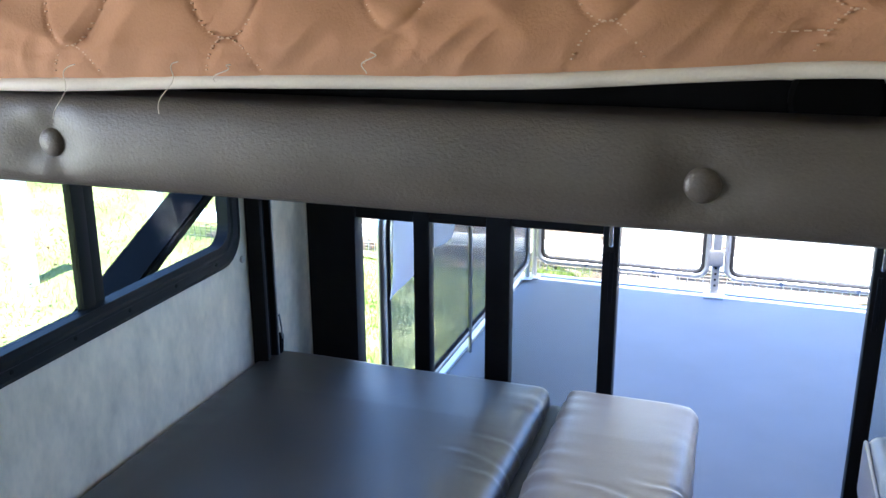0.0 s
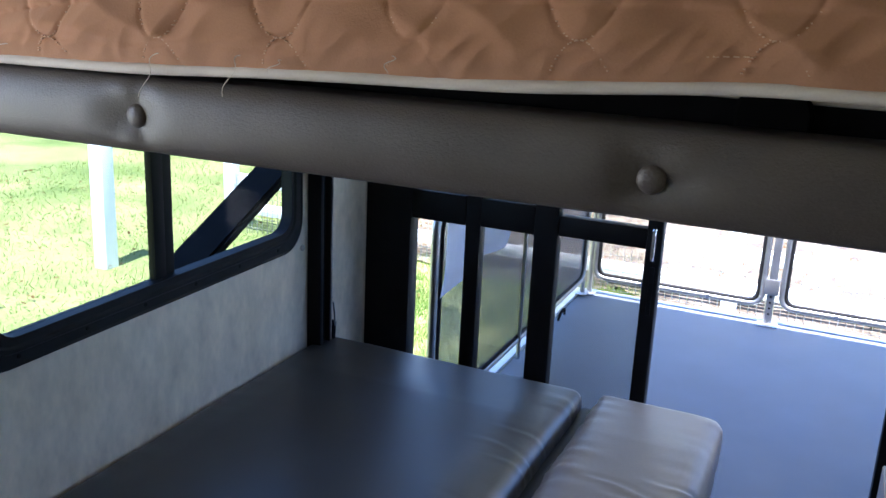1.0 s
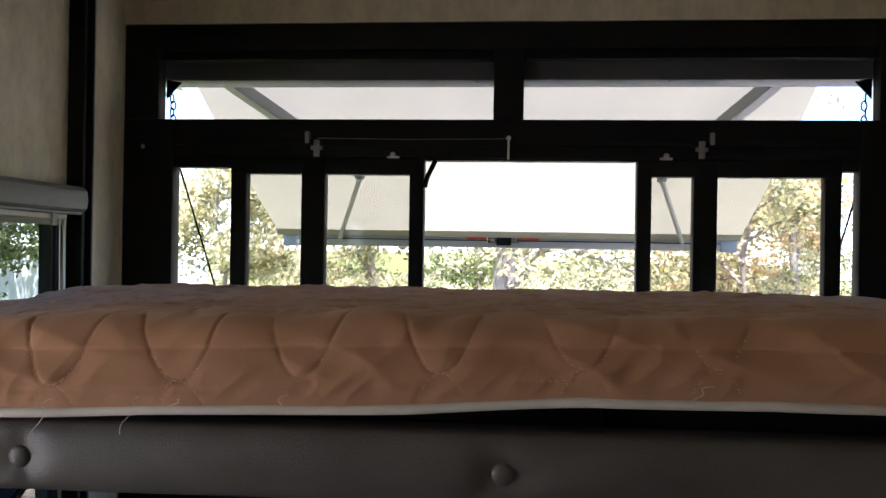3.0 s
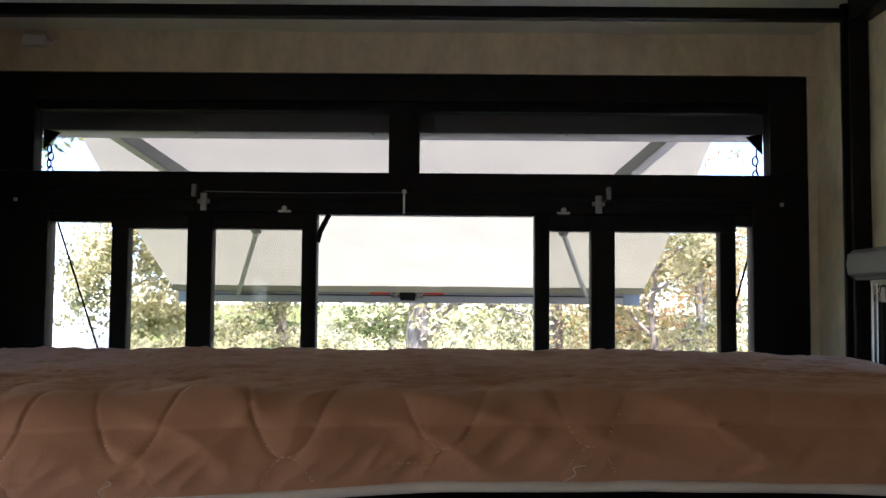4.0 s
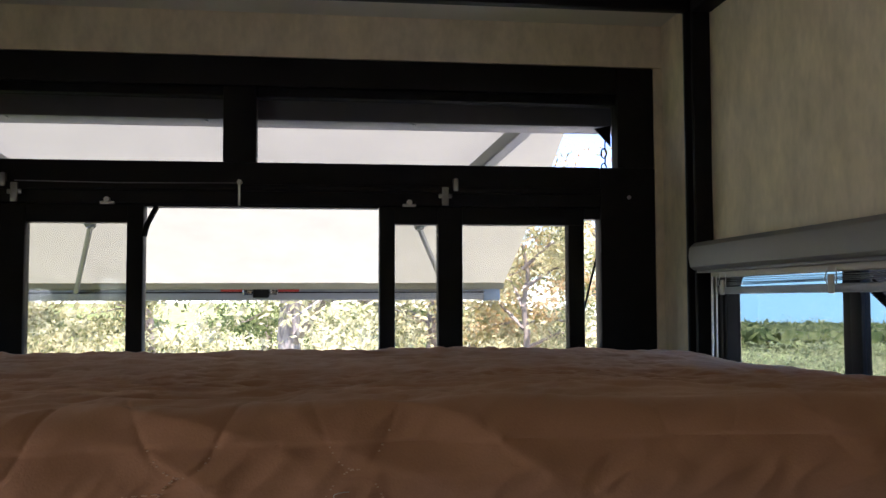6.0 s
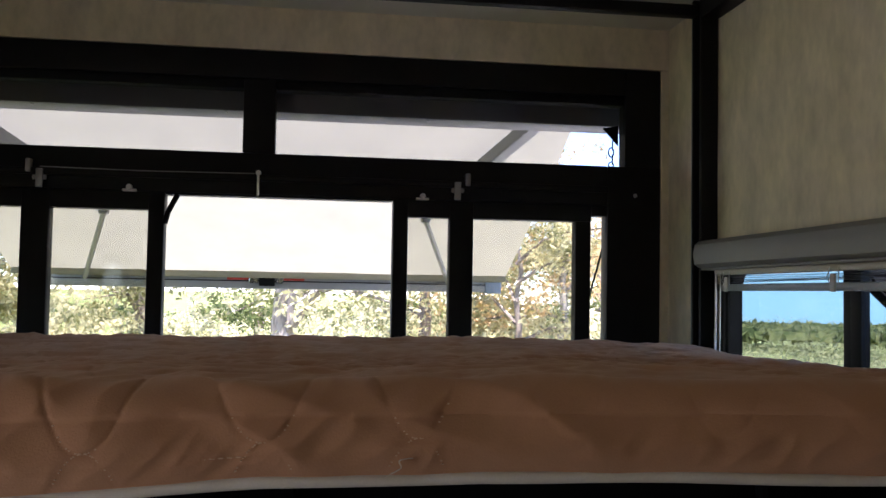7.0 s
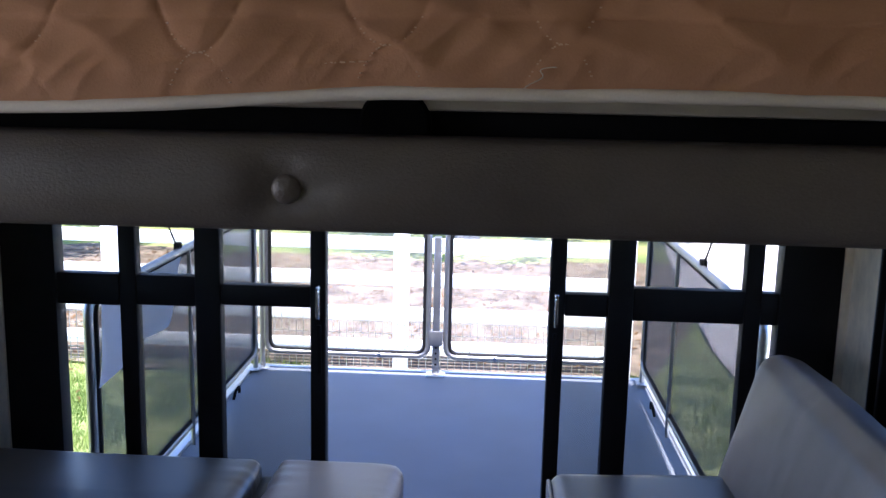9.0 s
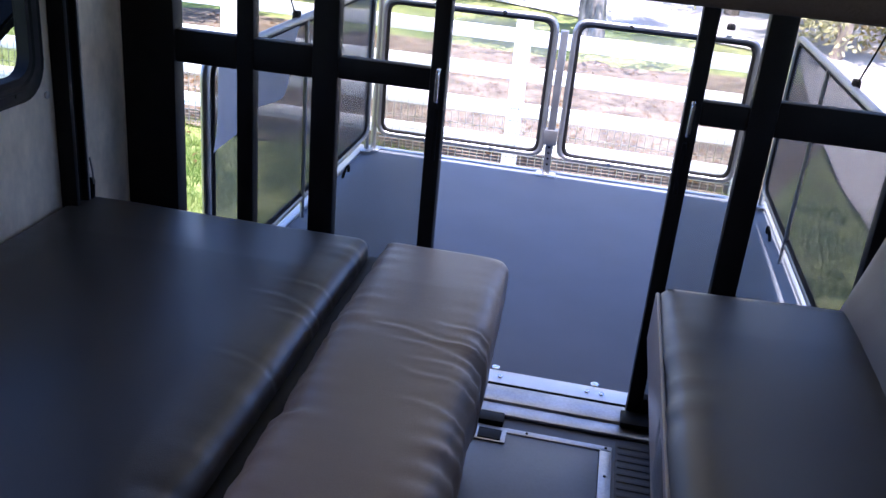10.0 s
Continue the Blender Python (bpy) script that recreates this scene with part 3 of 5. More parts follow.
# ---- valances and raised blinds ----
for s in (-1, 1):
    val = thing("window_valance", "grey padded vinyl valance over the side window", "valance", "window valances", at=(s * WX, -0.9, 1.73))
    prof = [(0.0, 1.722), (0.045, 1.722), (0.056, 1.730), (0.060, 1.755), (0.056, 1.778), (0.044, 1.789), (0.0, 1.789)]
    ys = np.linspace(-1.62, -0.325 if s < 0 else -0.315, 40)
    P = np.array([[(s * (WX - 0.001 - d * (1 + 0.03 * math.sin(9 * y))), y, z) for y in ys] for d, z in prof])
    bm = grid_mesh(P)
    bmesh.ops.holes_fill(bm, edges=[e for e in bm.edges if e.is_boundary])
    bmesh.ops.recalc_face_normals(bm, faces=bm.faces)
    part("pad", bm, M_VALANCE, val)
    part("lower_edge", box(*sorted((s * (WX - 0.002), s * (WX - 0.05))), -1.62, -0.337, 1.715, 1.7215, 0.002), M_VALANCE, val)
    blind = thing("mini_blind", "cream slatted blind raised to the window head", "blind", "raised blinds", at=(s * WX, -0.9, 1.66))
    drop = -0.018 if s < 0 else 0.004
    part("head_box", box(*sorted((s * (WX - 0.012), s * (WX - 0.042))), -1.45, -0.40, 1.7015, 1.7145, 0.002), M_BLIND, blind)
    for k in range(5):
        z = 1.6975 - drop + 0.0030 * (k - 3)
        lift = 0.004 * math.sin(k * 2.1)
        us = np.linspace(-1.45, -0.405 + 0.006 * math.sin(k * 3.3), 24)
        P = np.array([[(s * (WX - 0.014 - 0.013 * q), y, z + 0.0015 * math.sin(math.pi * q / 2) + 0.0012 * math.sin(5 * y + k) + lift * 0.1) for y in us] for q in (0, 0.5, 1.0, 1.5, 2.0)])
        bm = grid_mesh(P)
        bmesh.ops.solidify(bm, geom=bm.faces[:], thickness=0.0007)
        part("slat", bm, M_SLAT, blind)
    part("bottom_rail", box(*sorted((s * (WX - 0.013), s * (WX - 0.042))), -1.455, -0.40, 1.668 - drop, 1.684 - drop, 0.004), M_SLAT, blind)
    for y in (-0.47, -0.92, -1.36):
        part("clip", box(*sorted((s * (WX - 0.0425), s * (WX - 0.047))), y - 0.009, y + 0.009, 1.666 - drop, 1.700 - drop, 0.002), M_BLIND, blind)
        for d in (-0.014, 0.014):
            part("ladder_cord", tube([(s * (WX - 0.043), y + d, 1.708), (s * (WX - 0.046), y + d * 1.4, 1.692 - drop), (s * (WX - 0.043), y + d, 1.682 - drop)], 0.0011, 6), M_CORD, blind)
    part("cord", tube([(s * (WX - 0.050), -0.452, 1.705), (s * (WX - 0.051), -0.450, 1.5), (s * (WX - 0.050), -0.452, 1.15)], 0.0016, 6), M_CORD, blind)
    part("wand", tube([(s * (WX - 0.050), -0.428, 1.705), (s * (WX - 0.054), -0.426, 1.1)], 0.0028, 8), M_CORD, blind)

# ---- bunk: platform, padded apron, mattress ----
BY0, BY1 = -1.73, -0.46
bunk = thing("bunk_platform", "black lift bunk platform with a buttoned grey vinyl apron", "bunk", at=(0, -1.1, 1.38))
part("deck", box(-1.07, 1.07, BY0 + 0.05, BY1, 1.392, 1.428, 0.004), M_RUBBER, bunk, "black underside deck")
part("deck_rail", box(-1.07, 1.07, BY0 + 0.075, BY0 + 0.115, 1.4285, 1.474, 0.004), M_RUBBER, bunk)
part("deck_rail", box(-1.07, 1.07, BY1 - 0.05, BY1 - 0.01, 1.4285, 1.468, 0.004), M_BLACK, bunk)
for x in np.linspace(-1.05, 1.05, 8):
    part("cross_bar", box(x - 0.02, x + 0.02, BY0 + 0.116, BY1 - 0.051, 1.4285, 1.466, 0.003), M_BLACK, bunk)
for s in (-1, 1):
    part("lift_arm", box(*sorted((s * 1.071, s * 1.10)), -0.46, -0.2805, 1.30, 1.46, 0.004), M_BLACK, bunk)
for x in (0.118, 0.62):
    part("round_boss", disc((x, BY0 + 0.0745, 1.463), (0, -1, 0), 0.03, 0.02, 28), M_STRUT, bunk)
BUTTONS = (-0.975, -0.466, 0.041, 0.541, 1.04)
xs = np.linspace(-1.075, 1.075, 520)
prof = []
for k in range(34):
    a = k / 33
    if a < 0.12:
        prof.append((0.05 - 0.045 * a / 0.12, 0.003 * (1 - a / 0.12)))
    elif a > 0.88:
        q = (a - 0.88) / 0.12
        prof.append((0.005 + 0.045 * q, 1.0))
    else:
        q = (a - 0.12) / 0.76
        prof.append((-0.009 * math.sin(math.pi * q) ** 0.7 + 0.005 * (abs(2 * q - 1)) ** 6, q))
P = np.zeros((len(prof), len(xs), 3))
for i, (dy, q) in enumerate(prof):
    for j, x in enumerate(xs):
        lo = 1.378 + 0.003 * math.sin(2.3 * x + 1)
        hi = 1.4535 + 0.006 * (x + 0.2) - 0.004 * (x + 0.2) ** 2
        z = lo + (hi - lo) * q
        y = BY0 + dy
        for b in BUTTONS:
            r2 = ((x - b) / 0.03) ** 2 + ((z - 1.414) / 0.022) ** 2
            y += 0.0095 * math.exp(-r2)
            ang = math.atan2(z - 1.414, x - b)
            rr = math.hypot(x - b, z - 1.414)
            y += 0.0011 * math.exp(-((rr - 0.03) / 0.02) ** 2) * (math.cos(3 * ang + b * 7) + 0.4 * math.cos(5 * ang + b))
        y += 0.0012 * noise.noise(Vector((x * 9, z * 14, 3.0)))
        P[i, j] = (x, y, z)
part("apron", grid_mesh(P), M_PAD, bunk, "grained grey vinyl apron", 60)
for b in BUTTONS:
    part("button", disc((b, BY0 - 0.0005 + 0.003, 1.414), (0, -1, 0), 0.0118, 0.0035, 24, dome=0.005), M_PAD, bunk, smooth=80)

mattress = thing("mattress", "tan quilted bunk mattress with a cream taped edge", "mattress", at=(0, -1.1, 1.47))


def under(x):
    return float(np.interp(x, (-1.07, -0.6, -0.25, -0.05, 0.12, 0.3, 0.5, 1.07), (1.452, 1.458, 1.470, 1.479, 1.489, 1.493, 1.489, 1.480)))


def crown_z(x):
    """Height of the top along the front edge."""
    return float(np.interp(x, (-1.07, -0.9, -0.7, -0.6, -0.49, -0.3, -0.1, 0.1, 0.4, 0.6, 0.8, 0.95, 1.07), (1.478, 1.492, 1.519, 1.536, 1.552, 1.560, 1.566, 1.570, 1.572, 1.570, 1.565, 1.556, 1.538)))


def rear_z(x):
    """Height of the top along the rear edge."""
    return float(np.interp(x, (-1.07, -1.0, -0.8, -0.3, 0.8, 1.0, 1.07), (1.518, 1.528, 1.535, 1.540, 1.540, 1.529, 1.512)))


PITCH = 0.1355


def scallop(i):
    """Centre, half width and foot height of one stitched loop."""
    return -0.022 + i * PITCH + 0.005 * math.sin(i * 1.7), 0.043 + 0.003 * math.sin(i * 2.3), float(np.interp(i, (-4, -1), (0.025, 0.034)))


def quilt(u, v):
    """Height of the padded cover at u along the edge and v up and over it: low and sharp along the stitching."""
    near, arch = 1.0, 1.0
    k = round((u + 0.022) / PITCH)
    for i in (k - 1, k, k + 1):
        c, half, vb = scallop(i)
        du = u - c + 0.12 * (v - 0.05) * math.sin(i * 2.9)
        if v < 0.135:
            n = abs(du) / half
            near = min(near, abs(v - vb - 0.075 * n ** 2.2) / math.sqrt(1 + (0.165 / half * n ** 1.2) ** 2))
        if v < vb:
            arch = min(arch, abs(v - vb + 45 * du * du) / math.sqrt(1 + (90 * du) ** 2))
    arch = min(arch, abs(v - 0.023 - 0.002 * math.sin(u * 6)))
    if v > 0.125:
        for a in ((u / PITCH + (v - 0.1) / 0.22 + 0.12 * math.sin(v * 19)) % 1.0, (u / PITCH - (v - 0.1) / 0.22 + 0.12 * math.sin(v * 23 + 1)) % 1.0):
            near = min(near, min(a, 1 - a) * 0.08)
    soft = float(np.interp(u, (-0.5, 0.0, 0.35), (1.0, 0.7, 0.28)))
    sewn = 0.7 + 0.5 * noise.noise(Vector((u * 24, v * 30, 1.0)))
    loop = 0.0015 * (1 - math.exp(-near / 0.0050)) - 0.0021 * math.exp(-(near / 0.0016) ** 2)
    return soft * sewn * (loop - 0.0010 * math.exp(-(arch / 0.0028) ** 2))


xs = np.linspace(-1.065, 1.065, 1000)
vs = list(np.linspace(0, 0.13, 66)) + list(np.linspace(0.136, 0.60, 84)) + list(np.linspace(0.62, 1.30, 50)) + [1.33, 1.36, 1.385]
P = np.zeros((len(vs), len(xs), 3))
for j, x in enumerate(xs):
    zb, zt = under(x), crown_z(x)
    H = zt - zb - 0.026
    for i, v in enumerate(vs):
        if v < H:
            q = v / H
            base, nrm = Vector((x, BY0 - 0.012 * math.sin(math.pi * min(1, q * 0.9 + 0.05)), zb + v)), Vector((0, -1, 0))
        elif v < H + 0.041:
            a = (v - H) / 0.041 * math.pi / 2
            base, nrm = Vector((x, BY0 + 0.026 - 0.030 * math.cos(a), zb + H + 0.026 * math.sin(a))), Vector((0, -math.cos(a), math.sin(a)))
        elif v < 1.31:
            d = (v - H - 0.041) / (1.31 - H - 0.041)
            base, nrm = Vector((x, BY0 + 0.026 + d * (BY1 - BY0 - 0.05), zt + (rear_z(x) - zt) * d ** 0.8 - 0.008 * math.sin(math.pi * d))), Vector((0, 0, 1))
        else:
            q = (v - 1.31) / 0.075
            base, nrm = Vector((x, BY1 - 0.024 + 0.024 * min(1, 2 * q), rear_z(x) - 0.06 * q)), Vector((0, 1, 0))
        g = quilt(x, v) if v < 1.3 else 0
        w = noise.noise(Vector((x * 13 + v * 5, v * 11, 0.5))) * 0.003
        lump = noise.noise(Vector((x * 3.1, v * 3.3, 7.1))) * 0.006 * min(1, v / 0.1)
        if v > 0.1:
            w += float(np.interp(v, (0.1, 0.35), (0.002, 0.0130))) * (0.45 - abs(noise.noise(Vector((x * 9 + v * 3, v * 24, 9.0))))) + 0.0060 * min(1, (v - 0.1) / 0.1) * (0.4 - abs(noise.noise(Vector((x * 15 + v * 8, v * 40, 1.7)))))
        else:
            w += 0.0038 * (0.4 - abs(noise.noise(Vector((x * 34 - v * 30, v * 22 + x * 6, 8.2))))) * math.exp(-((v - 0.023) / 0.02) ** 2)
        w += 0.0075 * (0.5 - abs(noise.noise(Vector((x * 9 + v * 20, v * 9 - x * 4, 4.4))))) * min(1, v / 0.04) + 0.0030 * (0.5 - abs(noise.noise(Vector((x * 21 - v * 24, v * 16 + x * 7, 6.1))))) * min(1, v / 0.03)
        P[i, j] = base + nrm * (w + lump + g)
quilted = part("cover", grid_mesh(P), M_QUILT, mattress, smooth=70)
for s in (-1, 1):
    bm = box(*sorted((s * 1.05, s * 1.064)), BY0 + 0.02, BY1 - 0.03, 1.475, 1.492, 0.005)
    part("end_panel", bm, M_QUILT, mattress)
part("underside", box(-1.06, 1.06, BY0 + 0.06, BY1 - 0.02, 1.4745, 1.5, 0.004), M_PIPING, mattress)
P = np.array([[(x, BY0 - 0.002 + 0.006 * math.cos(a) + 0.001 * math.sin(31 * x), under(x) - 0.001 + 0.0055 * math.sin(a) + 0.0012 * math.sin(17 * x)) for x in np.linspace(-1.066, 1.066, 160)] for a in np.linspace(0, 2 * math.pi, 12)])
part("edge_tape", grid_mesh(P), M_PIPING, mattress, "cream edge tape", 80)
# stitches and a few loose threads along the lower edge
random.seed(4)
bm = bmesh.new()
for i in range(200):
    x = -1.05 + i * 0.007
    z = under(x) + 0.023
    box(x, x + 0.0042, BY0 - 0.0118, BY0 - 0.0085, z, z + 0.0009, bm=bm)
for i in range(-8, 3):
    c, half, vb = scallop(i)
    for k in range(-15, 16):
        for arch in (False, True):
            du = k * (0.0016 if arch else 0.0025)
            v = vb - 45 * du * du if arch else vb + 0.075 * (abs(du) / half) ** 2.2
            x = c + du - 0.12 * (v - 0.05) * math.sin(i * 2.9)
            if abs(x) > 1.05 or not 0.008 < v < 0.062 or k % 3 == 0:
                continue
            zb = under(x)
            q = v / (crown_z(x) - zb - 0.026)
            y = BY0 - 0.012 * math.sin(math.pi * min(1, q * 0.9 + 0.05)) - 0.0012
            box(x, x + 0.0015, y - 0.0022, y + 0.001, zb + v, zb + v + 0.0010, bm=bm)
part("stitching", bm, M_THREAD, mattress, kind="stuff", smooth=None)
for x, L in ((-0.425, 0.050), (-0.33, 0.046), (-0.285, 0.020), (-0.175, 0.022), (0.24, 0.024), (-0.62, 0.018)):
    z = under(x) + random.uniform(0.012, 0.020)
    lean = random.uniform(-0.020, -0.006)
    pts = [(x + lean * t + 0.0035 * math.sin(9 * t + x * 9), BY0 - 0.015 - 0.003 * t, z - L * t ** 1.4 + 0.008 * t) for t in np.linspace(0, 1, 14)]
    part("loose_thread", tube(pts, 0.00042, 5), M_PIPING, mattress)

# ---- sofas ----
bed = thing("sofa_bed", "dark taupe vinyl sofa folded flat into a bed", "sofa bed", at=(-0.6, -1.1, 0))
cu = cushion(0.80, 1.82, 0.15, 0.03, 1.0, 0.003, folds=[(0.56, 0.10, 0.004, 0.1), (0.47, 0.13, 0.005, 0.15), (0.42, 0.08, 0.004, 0.1), (0.2, 0.1, 0.004, 0.2)])
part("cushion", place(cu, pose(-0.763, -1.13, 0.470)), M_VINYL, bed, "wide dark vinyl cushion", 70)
cu = cushion(0.325, 1.78, 0.15, 0.028, 5.0, 0.007, folds=[(0.44, 0.10, 0.006, 0.1), (0.36, 0.20, 0.009, 0.22), (0.315, 0.16, 0.006, 0.25), (0.27, 0.11, 0.006, 0.2), (0.21, 0.13, 0.005, 0.3), (0.12, 0.1, 0.005, 0.2)])
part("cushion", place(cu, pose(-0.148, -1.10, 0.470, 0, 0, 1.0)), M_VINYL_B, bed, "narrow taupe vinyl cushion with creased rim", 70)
part("base", box(-1.10, -0.06, -1.98, -0.30, 0.05, 0.385, 0.006), M_STRUT, bed)
part("hinge_bar", box(-0.362, -0.322, -1.98, -0.24, 0.40, 0.50, 0.004), M_BLACK, bed)
for x in (-1.0, -0.12):
    for y in (-1.9, -0.4):
        part("leg", box(x - 0.03, x + 0.03, y - 0.03, y + 0.03, 0, 0.0495, 0.004), M_BLACK, bed)

sofa = thing("sofa", "taupe vinyl sofa with a reclined backrest", "sofa", at=(0.75, -1.1, 0))
cu = cushion(0.46, 1.70, 0.16, 0.034, 9.0, 0.004)
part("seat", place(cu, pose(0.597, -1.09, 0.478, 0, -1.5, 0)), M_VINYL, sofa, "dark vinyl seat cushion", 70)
cu = cushion(0.13, 1.70, 0.46, 0.05, 12.0, 0.003)
part("backrest", place(cu, pose(0.877, -1.05, 0.642, 0, 16, 0)), M_VINYL_C, sofa, "taupe vinyl backrest", 70)
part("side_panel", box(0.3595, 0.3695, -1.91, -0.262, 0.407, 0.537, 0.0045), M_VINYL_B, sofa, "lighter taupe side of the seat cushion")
part("base", box(0.47, 1.08, -1.9, -0.30, 0.05, 0.39, 0.006), M_STRUT, sofa)
part("hinge_bracket", beam((0.80, -0.215, 0.50), (0.93, -0.215, 0.60), 0.02, 0.06), M_BLACK, sofa)
for x in (0.5, 1.0):
    for y in (-1.85, -0.4):
        part("leg", box(x - 0.03, x + 0.03, y - 0.03, y + 0.03, 0, 0.0495, 0.004), M_BLACK, sofa)
# welt along the seat rim
part("welt", tube([(0.366, y, 0.515) for y in np.linspace(-1.88, -0.28, 30)], 0.003, 6), M_VINYL_B, sofa)

# ---- floor details at the sill ----
hatch = thing("floor_hatch", "grey floor hatch with an aluminium rim", "hatch", at=(0.1, -0.45, 0))
part("panel", box(-0.16, 0.30, -0.72, -0.185, 0.001, 0.006, 0.001), M_HATCH, hatch)
part("rim", box(-0.18, 0.335, -0.182, -0.160, 0.001, 0.009, 0.002), M_SILL, hatch)
part("rim", box(0.302, 0.335, -0.72, -0.183, 0.001, 0.009, 0.002), M_SILL, hatch)
part("rim", box(-0.18, -0.162, -0.72, -0.183, 0.001, 0.009, 0.002), M_ALU, hatch)
pull = part("pull_plate", box(-0.045, 0.045, -0.235, -0.172, 0.0062, 0.0105, 0.002), M_SILL, hatch, "chrome flush ring pull")
part("recess", box(-0.032, 0.032, -0.229, -0.182, 0.0107, 0.0125, 0.002), M_BLACK, pull)
for x, y in ((0.318, -0.171), (0.318, -0.3), (0.318, -0.45), (0.1, -0.171), (-0.1, -0.171)):
    part("screw", disc((x, y, 0.009), (0, 0, 1), 0.004, 0.002, 8), M_STRUT, hatch)
catch = thing("floor_catch", "small black catch on the floor", "catch", at=(-0.01, -0.12, 0))
part("body", box(-0.04, 0.03, -0.155, -0.105, 0.0, 0.022, 0.004), M_BLACK, catch)
sill = part("threshold", box(-1.0, 0.98, -0.10, -0.045, 0.0005, 0.012, 0.003, bm=box(-1.0, 0.98, -0.04, 0.045, 0.0005, 0.018, 0.004, bm=box(-1.0, 0.98, 0.05, 0.085, -0.06, 0.004, 0.003))), M_SILL)
tagged(sill, "stepped aluminium door threshold", "threshold", kind="structure")

mat_thing = thing("floor_mat", "ribbed black rubber mat beside the hatch", "mat", at=(0.4, -0.4, 0))
part("sheet", box(0.345, 0.46, -0.75, -0.11, 0.0008, 0.004, 0.001), M_MAT, mat_thing)
for k in range(20):
    y = -0.74 + 0.031 * k
    part("rib", box(0.35, 0.455, y, y + 0.014, 0.0041, 0.0062, 0.001), M_MAT, mat_thing)

# ---- ramp patio ----
ramp = thing("ramp_patio", "grey coated ramp door let down as a patio", "ramp", at=(0, 1.1, -0.09))
part("deck", box(-1.03, 1.03, 0.125, 2.23, -0.09, 0.0, 0.004), M_RAMP, ramp)
part("end_edge", box(-1.03, 1.03, 2.232, 2.27, -0.085, 0.004, 0.004), M_ALU, ramp)
part("hinge_plate", box(-1.03, 1.03, 0.075, 0.15, 0.0015, 0.006, 0.001), M_ALU, ramp, "bright aluminium hinge plate")
part("hinge_tube", tube([(-1.03, 0.065, -0.012), (1.03, 0.065, -0.012)], 0.022, 14), M_STRUT, ramp)
for s in (-1, 1):
    part("side_edge", box(*sorted((s * 1.024, s * 1.06)), 0.16, 2.23, -0.07, 0.014, 0.004), M_ALU, ramp)
for s in (-1, 1):
    for y in (0.75, 1.72):
        part("latch_hook", tube(round_path([(s * 0.99, y - 0.05, 0.008), (s * 0.985, y - 0.03, 0.045), (s * 0.985, y + 0.03, 0.05), (s * 0.99, y + 0.05, 0.012)], 0.015), 0.007, 8), M_STRUT, ramp)
for x in (-0.035, 0.275, 0.585, -0.345, -0.655):
    part("bolt", disc((x, 0.172, 0.0), (0, 0, 1), 0.014, 0.003, 14, dome=0.003), M_CHROME, ramp)
    for d in (-0.022, 0.022):
        part("bolt", disc((x + d, 0.112, 0.0062), (0, 0, 1), 0.008, 0.003, 10, dome=0.002), M_CHROME, ramp)


def gate(name, corners, label, group, infill=M_MESH):
    """A tube frame with rounded corners and a mesh panel inside."""
    c = [Vector(p) for p in corners]
    g = thing(name, label, "railing", group, at=c[0])
    path = round_path(c, 0.065, closed=True)
    part("frame", tube(path, 0.0145, 12, cap=False), M_STEEL, g, smooth=60)
    mid = sum(c, Vector()) / 4
    inner = [mid + (p - mid) * 0.968 for p in c]
    part("gasket", tube(round_path([mid + (p - mid) * 0.955 for p in c], 0.055, closed=True), 0.0105, 8, cap=False), M_RUBBER, g, smooth=60)
    if infill:
        bm = bmesh.new()
        vs = [bm.verts.new(p) for p in round_path(inner, 0.06, closed=True)[:-1]]
        f = bm.faces.new(vs)
        n = f.normal.copy() if f.normal.length else (c[1] - c[0]).cross(c[2] - c[1]).normalized()
        ext = bmesh.ops.extrude_face_region(bm, geom=[f])
        bmesh.ops.translate(bm, vec=n * 0.003, verts=[v for v in ext["geom"] if isinstance(v, bmesh.types.BMVert)])
        part("mesh_panel", bm, infill, g, "see-through mesh panel", None)
    for a, b in ((c[0], c[1]), (c[2], c[3])):
        for k in (0.3, 0.7):
            p = a.lerp(b, k)
            part("rivet", disc(p, (0, -1, 0), 0.012, 0.018, 8), M_CHROME, g)
    return g


